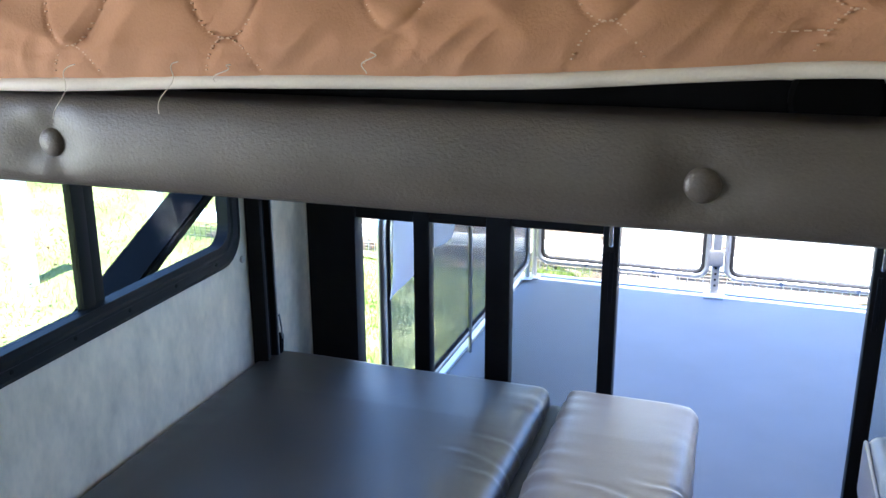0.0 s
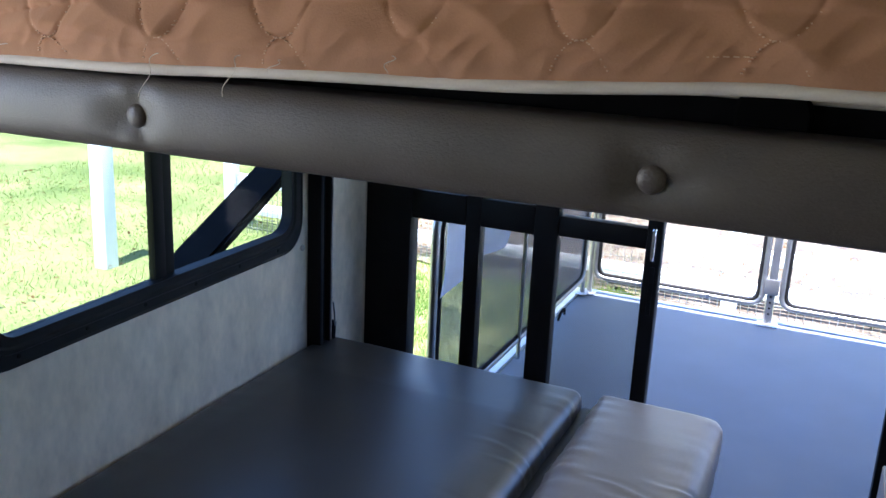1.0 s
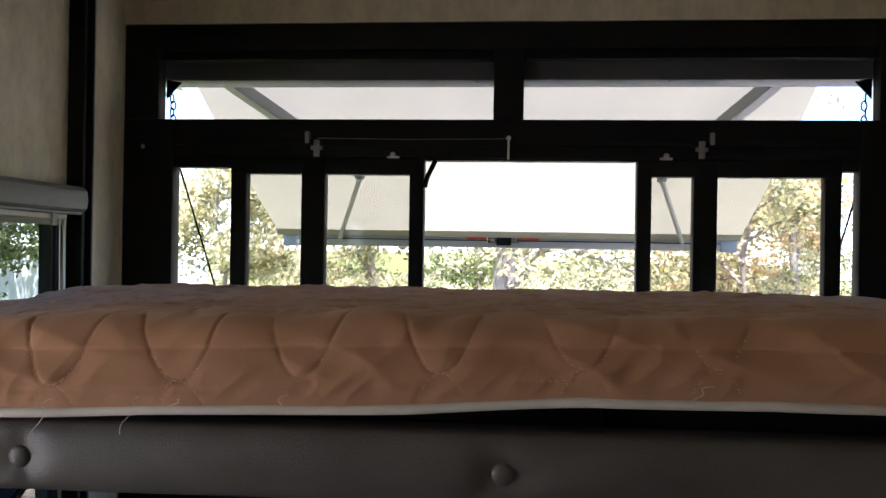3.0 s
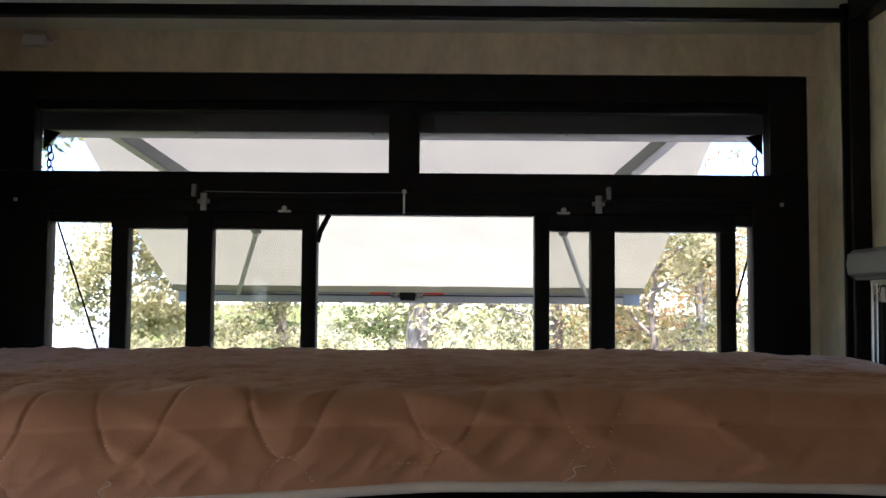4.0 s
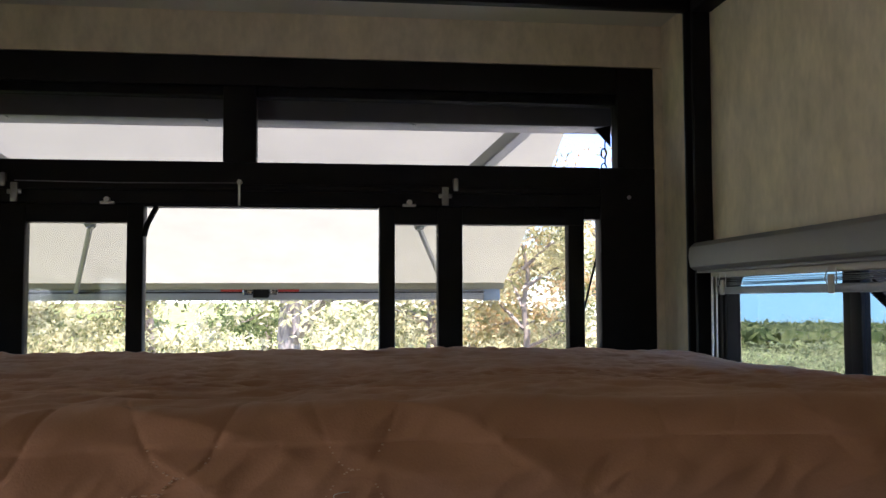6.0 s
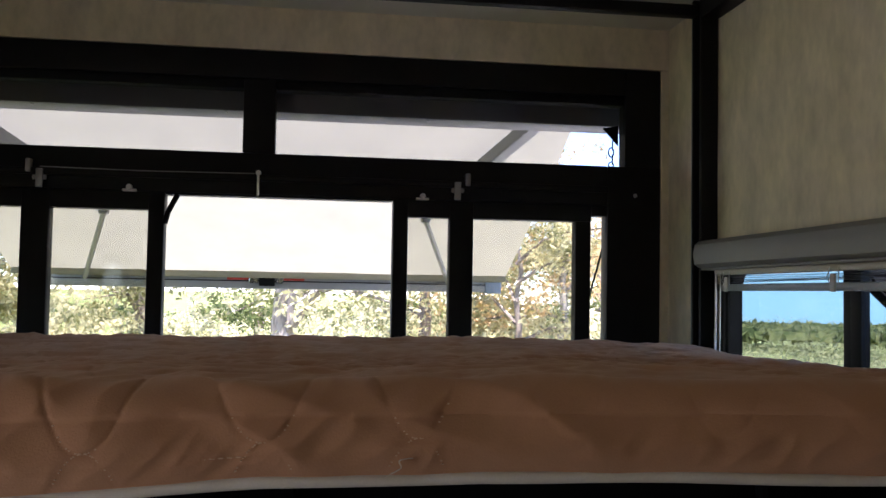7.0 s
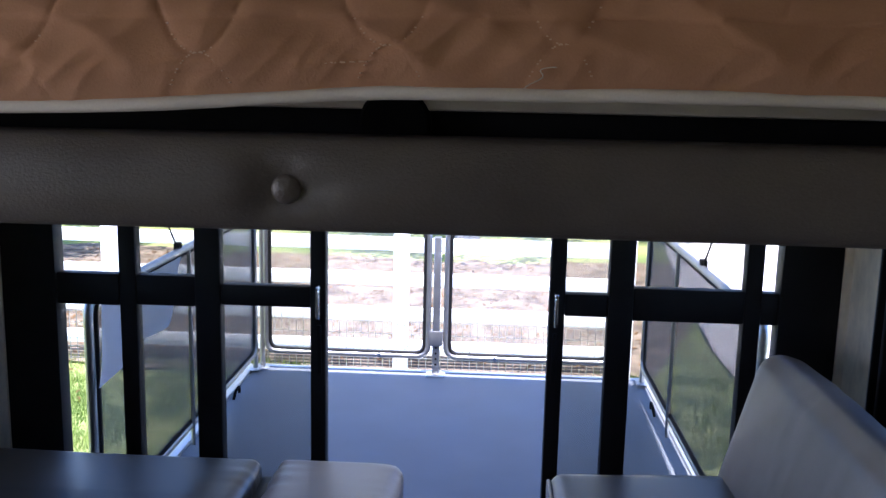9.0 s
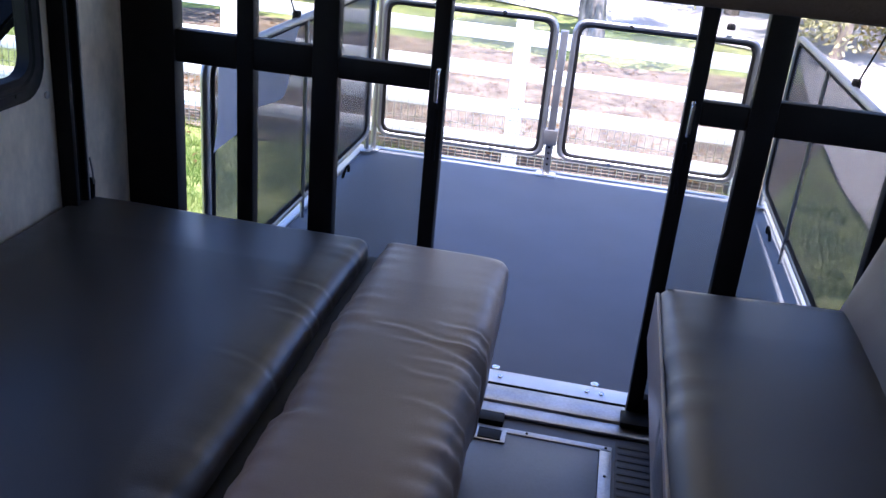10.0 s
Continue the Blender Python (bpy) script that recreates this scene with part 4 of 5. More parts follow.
ZB, ZT = 0.098, 0.788
gate("end_gate", [(-0.96, 2.2, ZB), (-0.105, 2.2, ZB), (-0.105, 2.2, ZT), (-0.96, 2.2, ZT)], "galvanised tube gate across the ramp end", "end gates", infill=M_VEIL)
right_gate = gate("end_gate", [(-0.012, 2.2, ZB), (0.85, 2.2, ZB), (0.85, 2.2, ZT), (-0.012, 2.2, ZT)], "galvanised tube gate across the ramp end", "end gates", infill=M_VEIL)
for s, nm in ((-1, "l"), (1, "r")):
    x = s * 1.005
    g = gate("side_railing", [(x, 0.2, 0.1), (x, 2.14, 0.1), (x, 2.14, 0.84), (x, 0.2, 0.84)], "galvanised side railing with smoke mesh infill", "side railings")
    ym = 1.1 if s < 0 else 1.4
    part("mid_bar", tube([(x - s * 0.01, ym, 0.0145), (x - s * 0.01, ym, 0.83)], 0.009, 8), M_STEEL, g)
    for y in (0.3, 2.14):
        st = thing("rail_socket", "aluminium socket holding the side railing", "socket", "rail sockets", at=(x, y, 0.0))
        part("tube", tube([(x, y, 0.0145), (x, y, 0.14)], 0.013, 10), M_STEEL, st)
        part("foot", box(x - 0.03, x + 0.03, y - 0.04, y + 0.04, 0.0145, 0.022, 0.003), M_ALU, st)
    cable = thing("ramp_cable", "dark wire cable from the ramp to the wall", "cable", "ramp cables", at=(x, 0.95, 0.83))
    part("wire", tube([(s * 1.01, 1.02, 0.85), (s * 1.03, 0.6, 1.35), (s * 1.045, 0.11, 1.95)], 0.0035, 6), M_STRUT, cable)
    part("clamp", box(s * 1.01 - 0.012, s * 1.01 + 0.012, 1.0, 1.04, 0.835, 0.875, 0.004), M_STRUT, cable)
for x in (-0.0625,):
    po = thing("gate_post", "galvanised gate post with a slotted foot plate", "post", at=(x, 2.205, 0))
    part("post", box(x - 0.019, x + 0.019, 2.185, 2.225, 0.007, 0.735, 0.005), M_STEEL, po)
    part("foot", box(x - 0.05, x + 0.05, 2.15, 2.2305, 0.0005, 0.0065, 0.002), M_ALU, po)
    part("clamp", box(x - 0.034, x + 0.034, 2.178, 2.232, 0.16, 0.24, 0.004), M_STEEL, po)
    for k in range(5):
        part("slot", disc((x, 2.1845, 0.06 + 0.03 * k), (0, -1, 0), 0.006, 0.002, 8), M_STRUT, po)
po = thing("gate_post", "galvanised corner post of the gate", "post", at=(-0.985, 2.2, 0))
part("post", tube([(-0.985, 2.21, 0.002), (-0.985, 2.21, 0.8)], 0.014, 10), M_STEEL, po)
part("foot", box(-1.0, -0.95, 2.17, 2.23, 0.0005, 0.0065, 0.002), M_ALU, po)
part("cap", disc((0.7, 2.19, 0.83), (0, 0, 1), 0.02, 0.02, 12, dome=0.01), M_RUBBER, right_gate, "black rubber knob")

# tarp hanging from the side railing
tarp = thing("hanging_tarp", "pale tarp hanging folded over the side railing", "tarp", at=(-1.0, 0.3, 0.83))
us, ws = np.linspace(0, 1, 26), np.linspace(0, 1, 18)
P = np.zeros((18, 26, 3))
for i, w in enumerate(ws):
    for j, u in enumerate(us):
        y = 0.24 + 0.72 * u
        drop = (0.27 * (1 - 0.28 * u) * float(np.interp(u, (0.78, 1.0), (1, 0.1))) + 0.015 * math.sin(11 * u)) * w
        P[i, j] = (-0.978 + 0.012 * math.sin(14 * u + 3 * w) * w, y - 0.05 * w * (1 - u), 0.832 - drop)
bm = grid_mesh(P)
part("cloth", bm, M_CLOTH, tarp, smooth=80)

# ---- awning over the ramp ----
awn = thing("rear_awning", "white cloth awning stretched over the ramp", "awning", at=(0, 0.8, 2.0))
AY0, AZ0, AY1, AZ1 = 0.14, 2.42, 1.64, 1.712
us, ws = np.linspace(-1.13, 1.02, 30), np.linspace(0, 1, 24)
P = np.zeros((24, 30, 3))
for i, w in enumerate(ws):
    for j, x in enumerate(us):
        P[i, j] = (x, AY0 + (AY1 - AY0) * w, AZ0 + (AZ1 - AZ0) * w - 0.03 * math.sin(math.pi * w) + 0.004 * noise.noise(Vector((x * 3, w * 4, 0))))
part("cloth", grid_mesh(P), M_AWNING, awn, "white awning cloth", 80)
part("valance_hem", box(-1.13, 1.02, 1.6, 1.625, 1.70, 1.73, 0.006), M_AWNING, awn)
part("front_bar", box(-1.10, 1.0, 1.625, 1.665, 1.652, 1.714, 0.008), M_ARM, awn, "grey awning front bar")
part("end_cap", box(0.93, 1.005, 1.62, 1.668, 1.648, 1.718, 0.006), M_CAP, awn, "blue-grey plastic end cap")
part("end_cap", box(-1.105, -1.03, 1.62, 1.668, 1.648, 1.718, 0.006), M_CAP, awn, "blue-grey plastic end cap")
part("bar_groove", box(-1.10, 1.0, 1.6225, 1.6245, 1.684, 1.689), M_STRUT, awn)
for x0, x1 in ((-0.228, -0.135), (0.018, 0.109)):
    part("reflector", box(x0, x1, 1.616, 1.622, 1.690, 1.703, 0.002), M_RED, awn, "red reflector strip")
part("latch_block", box(-0.09, -0.02, 1.605, 1.6215, 1.664, 1.71, 0.005), M_STRUT, awn, "dark latch block")
for x0, x1 in ((-0.133, -0.092), (-0.018, 0.016)):
    part("latch_plate", box(x0, x1, 1.612, 1.6215, 1.676, 1.706, 0.003), M_CHROME, awn)
for s, xt, xb in ((-1, -0.622, -0.825), (1, 0.576, 0.755)):
    part("arm", tube([(xt, 1.0, 1.925), (xb, 1.6, 1.69)], 0.010, 10), M_ARM, awn)
    part("arm_joint", box(xt - 0.019, xt + 0.019, 0.975, 1.018, 1.914, 1.958, 0.012), M_ARM, awn)
    part("rafter", beam((-1.15 if s < 0 else 1.0, 0.2, 2.335), (xt, 1.0, 1.948), 0.044, 0.05), M_ARM, awn)
cass = part("awning_case", box(-1.10, 1.09, 0.085, 0.20, 2.145, 2.32, 0.012), M_CASE)
tagged(cass, "dark awning case fixed above the doors", "awning case", kind="structure")
# added strip that draws a bright line across the case's right half
part("bright_strip", box(0.36, 1.03, 0.081, 0.0845, 2.228, 2.232), M_ALU, cass)
for x in (-0.62, -0.1, 0.47):
    part("bolt", disc((x, 0.1, 2.1455), (0, 0, -1), 0.005, 0.003, 8), M_STEEL, cass)
outer = part("roof_edge", box(-1.22, 1.22, -4.65, 0.16, CEIL + 0.062, CEIL + 0.14, 0.01), M_WHITE)
tagged(outer, "white trailer roof above the ceiling", "roof", kind="structure")

# folding arms outside the side windows
for s in (-1, 1):
    arm = thing("outer_arm", "dark folding awning arm outside the window", "awning arm", "outer awning arms", at=(s * 1.31, -0.7, 0.9))
    part("lower_arm", beam((s * 1.31, -1.25, 0.56), (s * 1.31, -0.05, 1.13), 0.03, 0.115, 0.006), M_STRUT, arm)
    lift = 0.0 if s < 0 else 0.13
    part("upper_arm", beam((s * 1.33, -1.75, 1.02 + lift), (s * 1.33, -0.20, 1.93 + lift), 0.03, 0.20, 0.006), M_STRUT, arm)
    run = Vector((0, 1.55, 0.91)).normalized()
    up = Vector((0, -run.z, run.y))
    for d in (-0.055, 0.0, 0.055):
        a = Vector((s * 1.3125, -1.73, 1.03 + lift)) + up * d
        part("rib", beam(a, a + run * 1.75, 0.005, 0.010, 0), M_CASE, arm)
    part("hanger", beam((s * 1.32, -0.045, 0.9), (s * 1.32, -0.045, 2.4), 0.04, 0.05, 0.006), M_STRUT, arm)

# ---- outdoors ----
GZ = -0.85
def ground_z(x, y):
    far = min(90.0, max(0.0, math.hypot(x, y) - 14))
    fall = max(-14.0, -0.07 * max(0.0, x - 9.0))
    return GZ + fall + 0.012 * far + 0.04 * noise.noise(Vector((x * 0.25, y * 0.25, 0)))


rs = np.concatenate([np.linspace(-40, 40, 81), [60, 100, 200, 500]])
rs = np.concatenate([[-500, -200, -100, -60], rs])
P = np.array([[(x, y, ground_z(x, y)) for x in rs] for y in rs])
ground = part("ground", grid_mesh(P), M_GRASS, smooth=80)
tagged(ground, "sunlit lawn with worn yellow patches", "lawn", kind="structure")


def strip(name, line, widths, mat, lift, label, cat):
    """A ribbon laid on the ground along a line."""
    pts = [Vector((x, y, 0)) for x, y in line]
    rows = []
    for i, p in enumerate(pts):
        d = (pts[min(i + 1, len(pts) - 1)] - pts[max(0, i - 1)]).normalized()
        n = Vector((d.y, -d.x, 0))
        w = widths[i]
        rows.append([((q := p + n * (w * k)).x, q.y, ground_z(q.x, q.y) + lift) for k in np.linspace(-0.5, 0.5, 9)])
    bm = grid_mesh(np.array(rows))
    bmesh.ops.recalc_face_normals(bm, faces=bm.faces)
    for f in bm.faces:
        if f.normal.z < 0:
            f.normal_flip()
    ob = part(name, bm, mat, smooth=80)
    return tagged(ob, label, cat, kind="structure")


# the bend behind the trees is added; its pale colour brightens their gaps
strip("road", [(4.75, -14 + 1.5 * k) for k in range(14)] + [(4.8 + 0.15 * k, 6.5 + 1.3 * k) for k in range(1, 6)] + [(5.0 - 1.6 * k, 14.0 + 2.4 * math.sin(k * 0.22) + 0.5 * k) for k in range(1, 14)], [5.0] * 19 + [6.0 + 0.3 * k for k in range(13)], M_ROAD, 0.03, "pale gravel drive in full sun", "drive")
strip("litter_bed", [(-5.5 + 0.5 * k, 7.35 + 0.2 * math.sin(k)) for k in range(17)], [5.0 + 0.5 * math.sin(k * 1.3) for k in range(17)], M_LITTER, 0.025, "brown leaf litter behind the fence", "leaf litter")

# added ground whose pale colour holds the glare between the trees
strip("meadow", [(-20 + 2.0 * k, 27.0 + 0.6 * math.sin(k)) for k in range(21)], [15.0] * 21, M_STRAW, 0.03, "pale meadow added behind the trees", "meadow")

# white board fence
FY = 4.8
fence = thing("board_fence", "white painted four-rail board fence", "fence", at=(0, FY, GZ))
random.seed(2)
for k in range(-2, 2):
    x = min(1.31, -0.5 + 2.4 * k)
    part("post", box(x - 0.06, x + 0.06, FY - 0.05, FY + 0.05, GZ - 0.1, 0.38, 0.008), M_WHITE, fence)
for z in (0.23, -0.06, -0.35, -0.63):
    for k in range(-2, 1):
        x = -0.5 + 2.4 * k
        part("board", box(x + 0.004, min(1.36, x + 2.396), FY + 0.052, FY + 0.08, z - 0.06 + random.uniform(-0.008, 0.008), z + 0.055, 0.004), M_WHITE, fence)
bm = bmesh.new()
for k in range(111):
    x = -5.2 + k * 0.0592
    tube([(x, FY - 0.056, GZ), (x, FY - 0.056, -0.3)], 0.003, 4, bm, cap=False)
for k in range(6):
    z = GZ + 0.06 + 0.1 * k
    tube([(-5.25, FY - 0.058, z), (1.3, FY - 0.058, z)], 0.003, 4, bm, cap=False)
part("wire_mesh", bm, M_STEEL, fence, "galvanised wire mesh", None, "stuff")

lp = thing("lawn_post", "white painted post standing on the lawn", "post", at=(-5.4, 3.2, GZ))
part("post", box(-5.47, -5.33, 3.13, 3.27, GZ - 0.05, 0.75, 0.012), M_WHITE, lp)
part("cap", box(-5.49, -5.31, 3.11, 3.29, 0.75, 0.79, 0.012), M_WHITE, lp)

logs = thing("wood_pile", "stack of weathered boards on the lawn", "wood pile", at=(-8.2, 8.4, GZ))
for k in range(9):
    z = GZ + 0.1 + 0.09 * (k // 3)
    part("board", beam((-9.4, 8.0 + 0.25 * (k % 3), z), (-7.2 + 0.2 * (k % 2), 8.2 + 0.25 * (k % 3), z), 0.2, 0.07, 0.006), M_WOOD, logs)

house = thing("far_house", "low white shed with a teal metal roof", "shed", at=(-19, 15, GZ))
part("wall", box(-25, -15, 14, 19, -0.9, 0.72), M_WHITE, house)
part("plinth", box(-25.01, -14.99, 13.99, 19.01, -0.9, -0.1), M_BRICK, house, "red-brown brick base")
bm = bmesh.new()
vsr = [bm.verts.new(p) for p in ((-25.4, 13.6, 0.68), (-14.6, 13.6, 0.68), (-14.6, 16.5, 1.22), (-25.4, 16.5, 1.22), (-14.6, 19.4, 0.68), (-25.4, 19.4, 0.68))]
bm.faces.new((vsr[0], vsr[1], vsr[2], vsr[3]))
bm.faces.new((vsr[3], vsr[2], vsr[4], vsr[5]))
bm.faces.new((vsr[1], vsr[4], vsr[2]))
bm.faces.new((vsr[0], vsr[3], vsr[5]))
bmesh.ops.solidify(bm, geom=bm.faces[:], thickness=0.06)
part("roof", bm, M_TEAL, house, "teal metal roof", None)
part("fascia", box(-25.4, -14.6, 13.56, 13.6, 0.56, 0.70), M_WHITE, house)
for x in (-23, -20, -17):
    win = part("window", box(x - 0.5, x + 0.5, 13.95, 13.985, 0.0, 0.55), M_STRUT, house)
    part("frame", box(x - 0.56, x + 0.56, 13.93, 13.948, -0.05, 0.0, bm=box(x - 0.56, x + 0.56, 13.93, 13.948, 0.55, 0.6)), M_WHITE, win)
tr = thing("parked_trailer", "long white travel trailer parked on the lawn", "trailer", at=(-10, 14.5, GZ))
part("body", box(-13.1, -6.7, 14, 16.2, -0.25, 1.55, 0.14, seg=3), M_WHITE, tr)
part("stripe", box(-13.0, -6.8, 13.985, 13.997, 0.02, 0.12), M_TEAL, tr)
for x in (-10.6, -9.8):
    w = part("wheel", disc((x, 14.1, -0.5), (0, -1, 0), 0.33, 0.2, 20), M_RUBBER, tr)
    part("rim", disc((x, 13.895, -0.5), (0, -1, 0), 0.17, 0.02, 16), M_ALU, w)
for x in (-12.5, -11.3):
    part("window", box(x - 0.32, x + 0.32, 13.97, 13.995, 0.55, 1.1, 0.004), M_STRUT, tr)
part("door", box(-8.6, -7.95, 13.975, 13.996, -0.2, 1.4, 0.004), M_WHITE, tr)
part("hitch", tube([(-6.75, 15.1, -0.35), (-5.75, 15.1, -0.45)], 0.05, 8), M_STRUT, tr)


def tree(name, x, y, h, spread, leaves, seed, mat, label, low=0.3, n_limb=9, trunk=0.17, size=0.060, bark=None):
    rnd = random.Random(seed)
    z0 = ground_z(x, y) - 0.05
    t = thing(name, label, "tree", at=(x, y, z0))
    bm = None
    top = Vector((x + rnd.uniform(-0.5, 0.5), y + rnd.uniform(-0.4, 0.4), z0 + h * 0.82))
    spine = [Vector((x, y, z0)).lerp(top, k / 7) + Vector((rnd.uniform(-1, 1), rnd.uniform(-1, 1), 0)) * 0.09 * (k > 0) for k in range(8)]
    bm = tube(spine, trunk, 9, None, trunk * 0.25)
    tips = []
    for k in range(n_limb):
        f = low + (0.98 - low) * k / n_limb
        p = spine[0].lerp(spine[-1], f)
        a = rnd.uniform(0, 6.28)
        L = spread * (1.0 - 0.55 * abs(f - 0.5)) * rnd.uniform(0.7, 1.1)
        e = p + Vector((math.cos(a) * L, math.sin(a) * L, L * rnd.uniform(-0.15, 0.55)))
        m = p.lerp(e, 0.5) + Vector((0, 0, 0.12 * L))
        bm = tube([p, m, e], trunk * 0.38, 6, bm, trunk * 0.07)
        tips += [m.lerp(e, q) for q in (0.0, 0.4, 0.75, 1.0)]
        for _ in range(2):
            q = m.lerp(e, rnd.random())
            e2 = q + Vector((rnd.uniform(-1, 1), rnd.uniform(-1, 1), rnd.uniform(-0.5, 0.5))) * L * 0.5
            bm = tube([q, e2], trunk * 0.14, 5, bm, trunk * 0.04)
            tips += [e2, q.lerp(e2, 0.5)]
    part("trunk", bm, bark or M_BARK, t, smooth=60)
    verts, faces = [], []
    r = spread * 0.17
    for k in range(int(leaves * 1.5)):
        if k % 26 == 0:
            c = rnd.choice(tips) + Vector((rnd.gauss(0, r), rnd.gauss(0, r), rnd.gauss(0, r * 0.75)))
            cr = rnd.uniform(0.09, 0.20)
        p = c + Vector((rnd.gauss(0, cr), rnd.gauss(0, cr), rnd.gauss(0, cr * 0.8)))
        a = Vector((rnd.uniform(-1, 1), rnd.uniform(-1, 1), rnd.uniform(-1, 1))).normalized()
        b = a.orthogonal().normalized()
        s = size * rnd.uniform(0.6, 1.3)
        i = len(verts)
        verts += [p - a * s, p + b * s * 0.45, p + a * s, p - b * s * 0.45]
        faces.append((i, i + 1, i + 2, i + 3))
    me = bpy.data.meshes.new("crown")
    me.from_pydata([tuple(v) for v in verts], [], faces)
    me.materials.append(mat)
    ob = new("crown", me)
    ob.parent = t
    ob.matrix_parent_inverse = t.matrix_basis.inverted()
    return t


YG, OL, RU = "broad tree with yellow-green foliage", "tree with dark olive foliage", "autumn tree with orange leaves"
for i, (x, y, h, sp, n, m, lab, low, tk) in enumerate((
        (-5.0, 12.0, 4.9, 1.0, 4200, M_LEAF, YG, 0.52, 0.06), (-2.9, 15.5, 8.0, 2.5, 6500, M_LEAF, YG, 0.10, 0.15), (-0.13, 11.2, 8.5, 2.2, 6200, M_LEAF, YG, 0.27, 0.21),
        (2.3, 16.0, 8.5, 2.6, 6500, M_LEAF, YG, 0.10, 0.15), (3.5, 12.4, 4.2, 1.4, 3800, M_LEAF, YG, 0.12, 0.10), (5.0, 15.0, 5.9, 2.3, 8200, M_LEAF_RUST, RU, 0.15, 0.13),
        (7.2, 19.0, 5.0, 2.2, 4600, M_LEAF_DARK, OL, 0.12, 0.15), (3.2, 24, 9.5, 2.6, 3600, M_LEAF_DARK, OL, 0.12, 0.17),
        (-1.2, 19.5, 7.5, 2.2, 5200, M_LEAF_DARK, OL, 0.10, 0.15), (-22.5, 21, 4.6, 2.4, 5200, M_RUSSET, "autumn tree with russet foliage behind the shed", 0.3, 0.17),
        (-10.2, 12.6, 5.0, 1.7, 5200, M_LEAF_DARK, OL, 0.35, 0.13), (-6.0, 9.4, 8.0, 1.7, 4600, M_LEAF_DARK, "slender tree with thin drooping foliage", 0.42, 0.12))):
    tree("tree", x, y, h, sp, n, 30 + i, m, lab, low=low, trunk=tk, bark=M_PALE if i in (2, 5) else M_BARK)

# clear sky beyond the side windows
M_SKY = bpy.data.materials.new("clear_blue_sky")
M_SKY.use_nodes = True
nodes = M_SKY.node_tree.nodes
nodes.remove(nodes["Principled BSDF"])
glow = nodes.new("ShaderNodeEmission")
glow.inputs[0].default_value, glow.inputs[1].default_value = (0.42, 0.80, 1.0, 1), 0.42
M_SKY.node_tree.links.new(glow.outputs[0], nodes["Material Output"].inputs[0])
for a0, a1 in ((25, 80), (-80, -38)):
    P = np.array([[(260 * math.sin(radians(a)), 260 * math.cos(radians(a)), z) for a in np.linspace(a0, a1, 24)] for z in (-20.0, 40.0)])
    tagged(part("backdrop", grid_mesh(P), M_SKY, smooth=80), "clear pale blue sky in the distance", "sky", kind="structure")

# far woods on rolling ground
rnd = random.Random(9)
verts, faces = [], []
for k in range(16000):
    a = rnd.uniform(-1.25, 1.75)
    r = rnd.uniform(55, 75)
    hh = 0.5 + 0.5 * noise.noise(Vector((a * 4, 0, 0))) + 1.6 * noise.noise(Vector((a * 17, 2, 0))) 
    hh *= 1.0 if a < 0.38 else 0.12
    p = Vector((math.sin(a) * r, math.cos(a) * r, -0.6 + hh * rnd.random() ** 0.7))
    u = Vector((rnd.uniform(-1, 1), rnd.uniform(-1, 1), rnd.uniform(-1, 1))).normalized()
    b = u.orthogonal().normalized()
    s = rnd.uniform(0.35, 0.8)
    i = len(verts)
    verts += [tuple(p - u * s), tuple(p + b * s * 0.8), tuple(p + u * s), tuple(p - b * s * 0.8)]
    faces.append((i, i + 1, i + 2, i + 3))
me = bpy.data.meshes.new("far_woods")
me.from_pydata(verts, [], faces)
me.materials.append(M_LEAF_DARK)
tagged(new("far_woods", me), "green wooded skyline far off", "woods", kind="stuff")

# undergrowth behind the trees, in thickets with gaps between them
def leaf_cloud(clumps, per, size):
    """Leaves gathered round clump centres (x, y, z, radius), as points and faces."""
    pts, quads = [], []
    for cx, cy, cz, cr in clumps:
        for _ in range(per):
            d = Vector((rnd.gauss(0, 1), rnd.gauss(0, 1), rnd.gauss(0, 1)))
            p = Vector((cx, cy, cz)) + d.normalized() * cr * rnd.uniform(0.45, 1.05) * (1 + 0.3 * noise.noise(d * 1.5))
            u = Vector((rnd.uniform(-1, 1), rnd.uniform(-1, 1), rnd.uniform(-1, 1))).normalized()
            b = u.orthogonal().normalized()
            s = size(cr) * rnd.uniform(0.6, 1.3)
            i = len(pts)
            pts += [tuple(p - u * s), tuple(p + b * s * 0.6), tuple(p + u * s), tuple(p - b * s * 0.6)]
            quads.append((i, i + 1, i + 2, i + 3))
    return pts, quads


clumps = []
while len(clumps) < 560:
    a, r = rnd.uniform(-0.42, 0.40), rnd.uniform(18, 31)
    x, y = math.sin(a) * r, math.cos(a) * r
    if noise.noise(Vector((x * 0.5, y * 0.3, 3))) < rnd.uniform(-0.25, 0.2):
        continue
    top = 0.9 + 1.2 * noise.noise(Vector((x * 0.45, y * 0.45, 3)))
    clumps.append((x, y, GZ + rnd.random() * max(0.3, top - GZ), rnd.uniform(0.22, 0.5)))
verts, faces = leaf_cloud(clumps, 40, lambda c: 0.045 + 0.09 * c)
me = bpy.data.meshes.new("undergrowth")
me.from_pydata(verts, [], faces)
me.materials.append(M_LEAF)
tagged(new("undergrowth", me), "pale yellow-green undergrowth behind the trees", "undergrowth", kind="stuff")

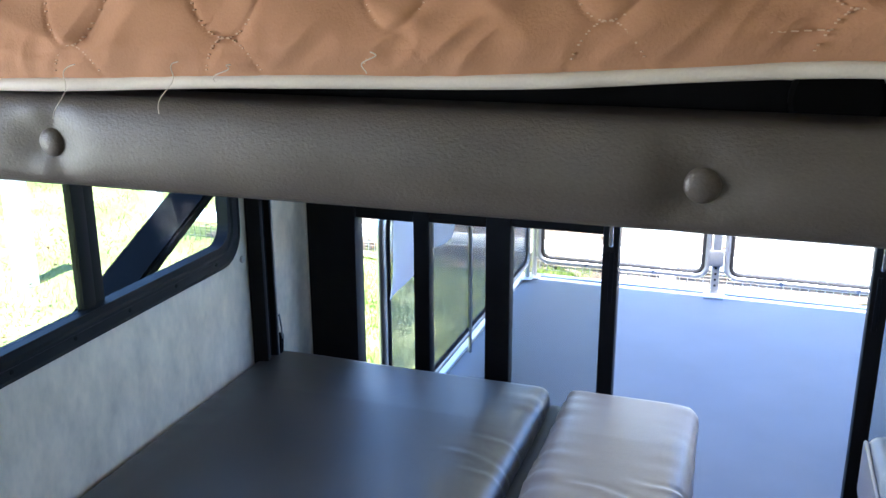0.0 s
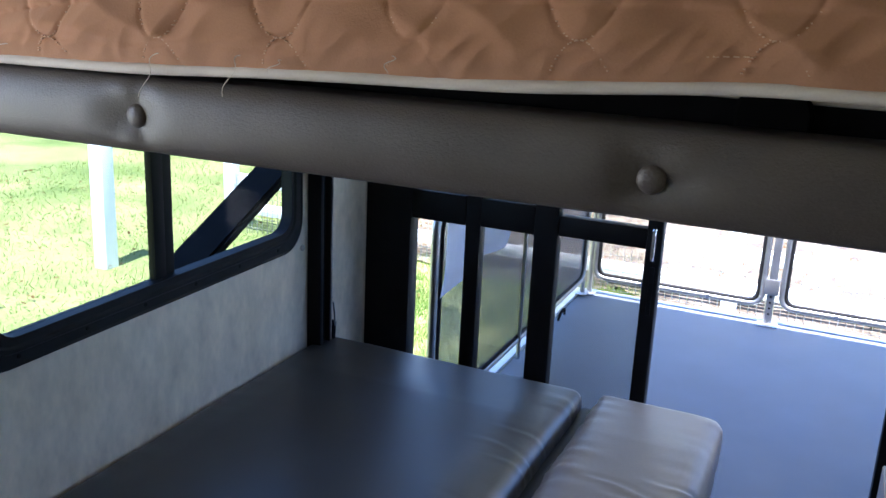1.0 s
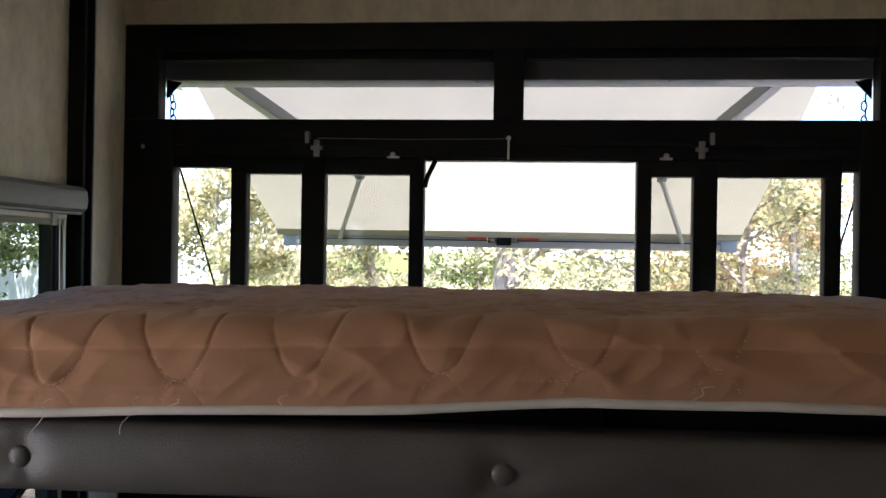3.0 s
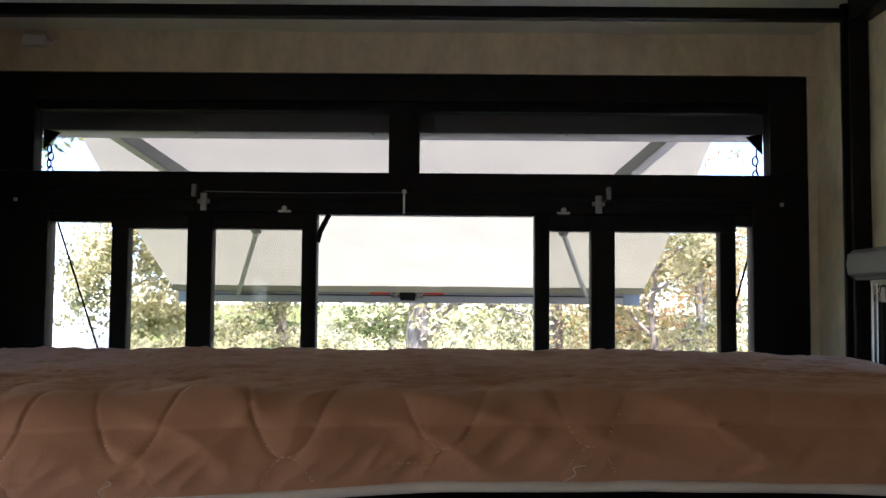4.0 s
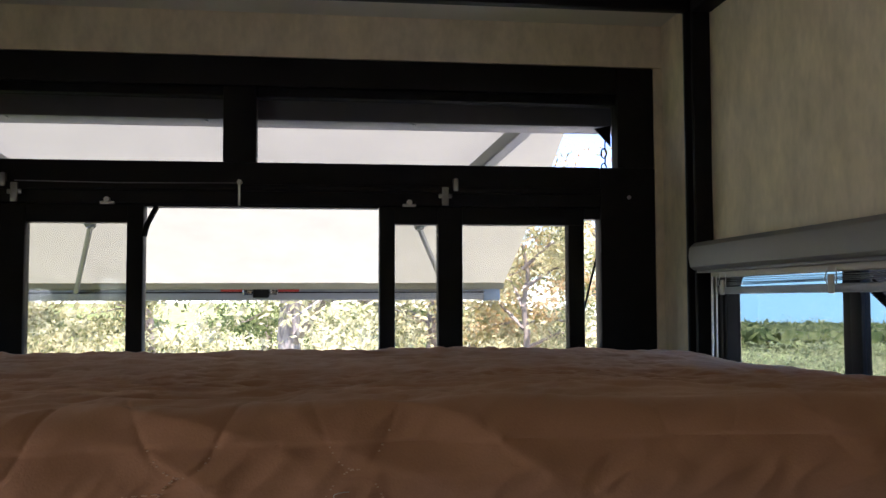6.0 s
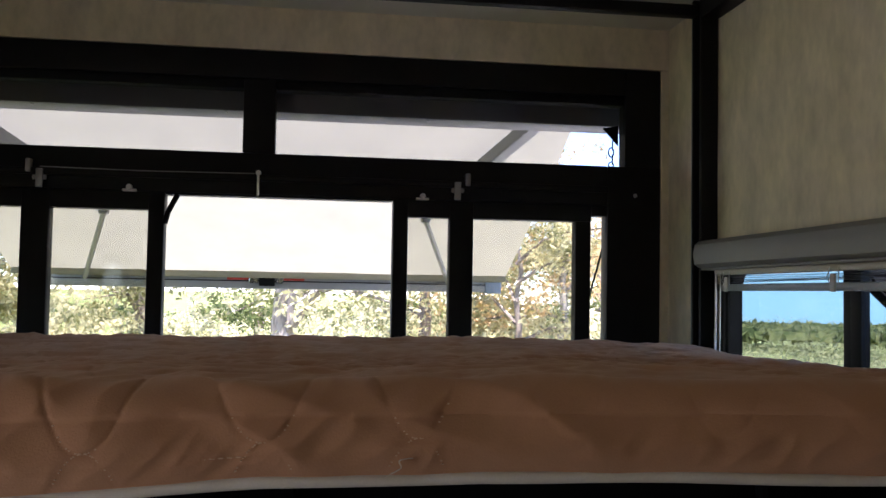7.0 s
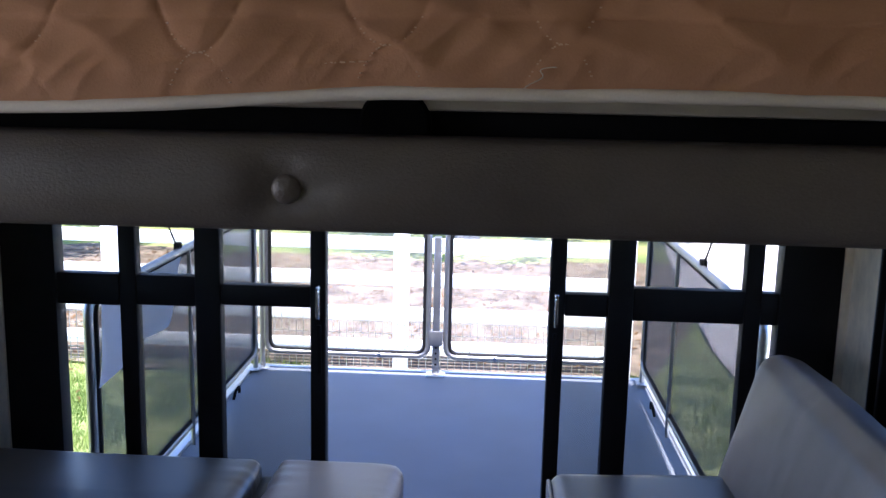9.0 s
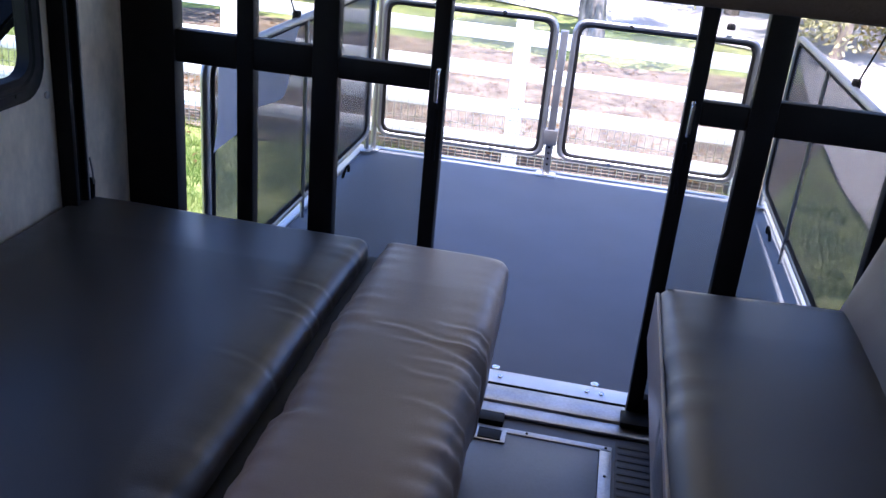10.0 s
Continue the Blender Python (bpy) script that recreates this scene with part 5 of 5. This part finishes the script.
# wooded slope that falls away beside the drive and rises again far off
clumps = []
for k in range(1350):
    a, q = rnd.uniform(0.44, 1.08), rnd.random()
    r = 16 + 124 * q ** 1.3
    z = 1.65 - r * math.tan(radians(0.95 + 2.6 * ((140 - r) / 124) ** 1.6 + 0.35 * noise.noise(Vector((a * 9, r * 0.05, 2)))))
    clumps.append((math.sin(a) * r, math.cos(a) * r, z - (0.4 + 0.022 * r), 0.45 + 0.019 * r))
    if k % 2:
        clumps.append((math.sin(a) * r, math.cos(a) * r, z - (1.1 + 0.045 * r), 0.5 + 0.022 * r))
verts, faces = leaf_cloud(clumps, 150, lambda c: 0.018 + 0.038 * c)
me = bpy.data.meshes.new("wooded_slope")
me.from_pydata(verts, [], faces)
me.materials.append(M_WOODS)
tagged(new("wooded_slope", me), "green wooded slope beyond the drive", "woods", kind="stuff")

# grass blades on the near lawn
verts, faces = [], []
for k in range(110000):
    x = rnd.uniform(-9, -1.25) if k % 5 else rnd.uniform(1.2, 3.4)
    y = rnd.uniform(-1.5, 10.0)
    if k > 40000:
        x, y = rnd.uniform(-4.2, -1.1) if k % 3 else rnd.uniform(1.1, 3.2), rnd.uniform(0.3, 4.9)
        if noise.noise(Vector((x * 3.2, y * 3.2, 2.0))) + 0.5 * noise.noise(Vector((x * 9, y * 9, 5.0))) < rnd.uniform(-0.35, 0.3):
            continue
    z = ground_z(x, y)
    a, h = rnd.uniform(0, 6.28), rnd.uniform(0.02, 0.055) if k < 40000 else rnd.uniform(0.04, 0.10)
    d = Vector((math.cos(a), math.sin(a), 0)) * 0.004
    tip = Vector((x + rnd.uniform(-0.05, 0.05), y + rnd.uniform(-0.05, 0.05), z + h))
    i = len(verts)
    verts += [(x - d.x, y - d.y, z), (x + d.x, y + d.y, z), tuple(tip)]
    faces.append((i, i + 1, i + 2))
me = bpy.data.meshes.new("grass")
me.from_pydata(verts, [], faces)
me.materials.append(M_BLADE)
tagged(new("grass", me), "short green grass blades on the lawn", "grass", kind="stuff")

# fallen leaves on the lawn
verts, faces = [], []
for k in range(5400):
    x, y = rnd.uniform(-9.5, -1.4), rnd.uniform(-1.0, 9.0)
    if k > 1400:
        x, y = rnd.uniform(-5.4, 2.3), rnd.uniform(4.95, 9.9)
    z = ground_z(x, y) + 0.035
    a, s = rnd.uniform(0, 6.28), rnd.uniform(0.015, 0.035)
    u, b = Vector((math.cos(a), math.sin(a), rnd.uniform(-0.4, 0.4))), Vector((-math.sin(a), math.cos(a), rnd.uniform(-0.4, 0.4)))
    p = Vector((x, y, z))
    i = len(verts)
    verts += [tuple(p - u * s), tuple(p + b * s * 0.5), tuple(p + u * s), tuple(p - b * s * 0.5)]
    faces.append((i, i + 1, i + 2, i + 3))
me = bpy.data.meshes.new("fallen_leaves")
me.from_pydata(verts, [], faces)
me.materials.append(M_DRY)
tagged(new("fallen_leaves", me), "dry brown leaves scattered on lawn and litter", "leaves", kind="stuff")
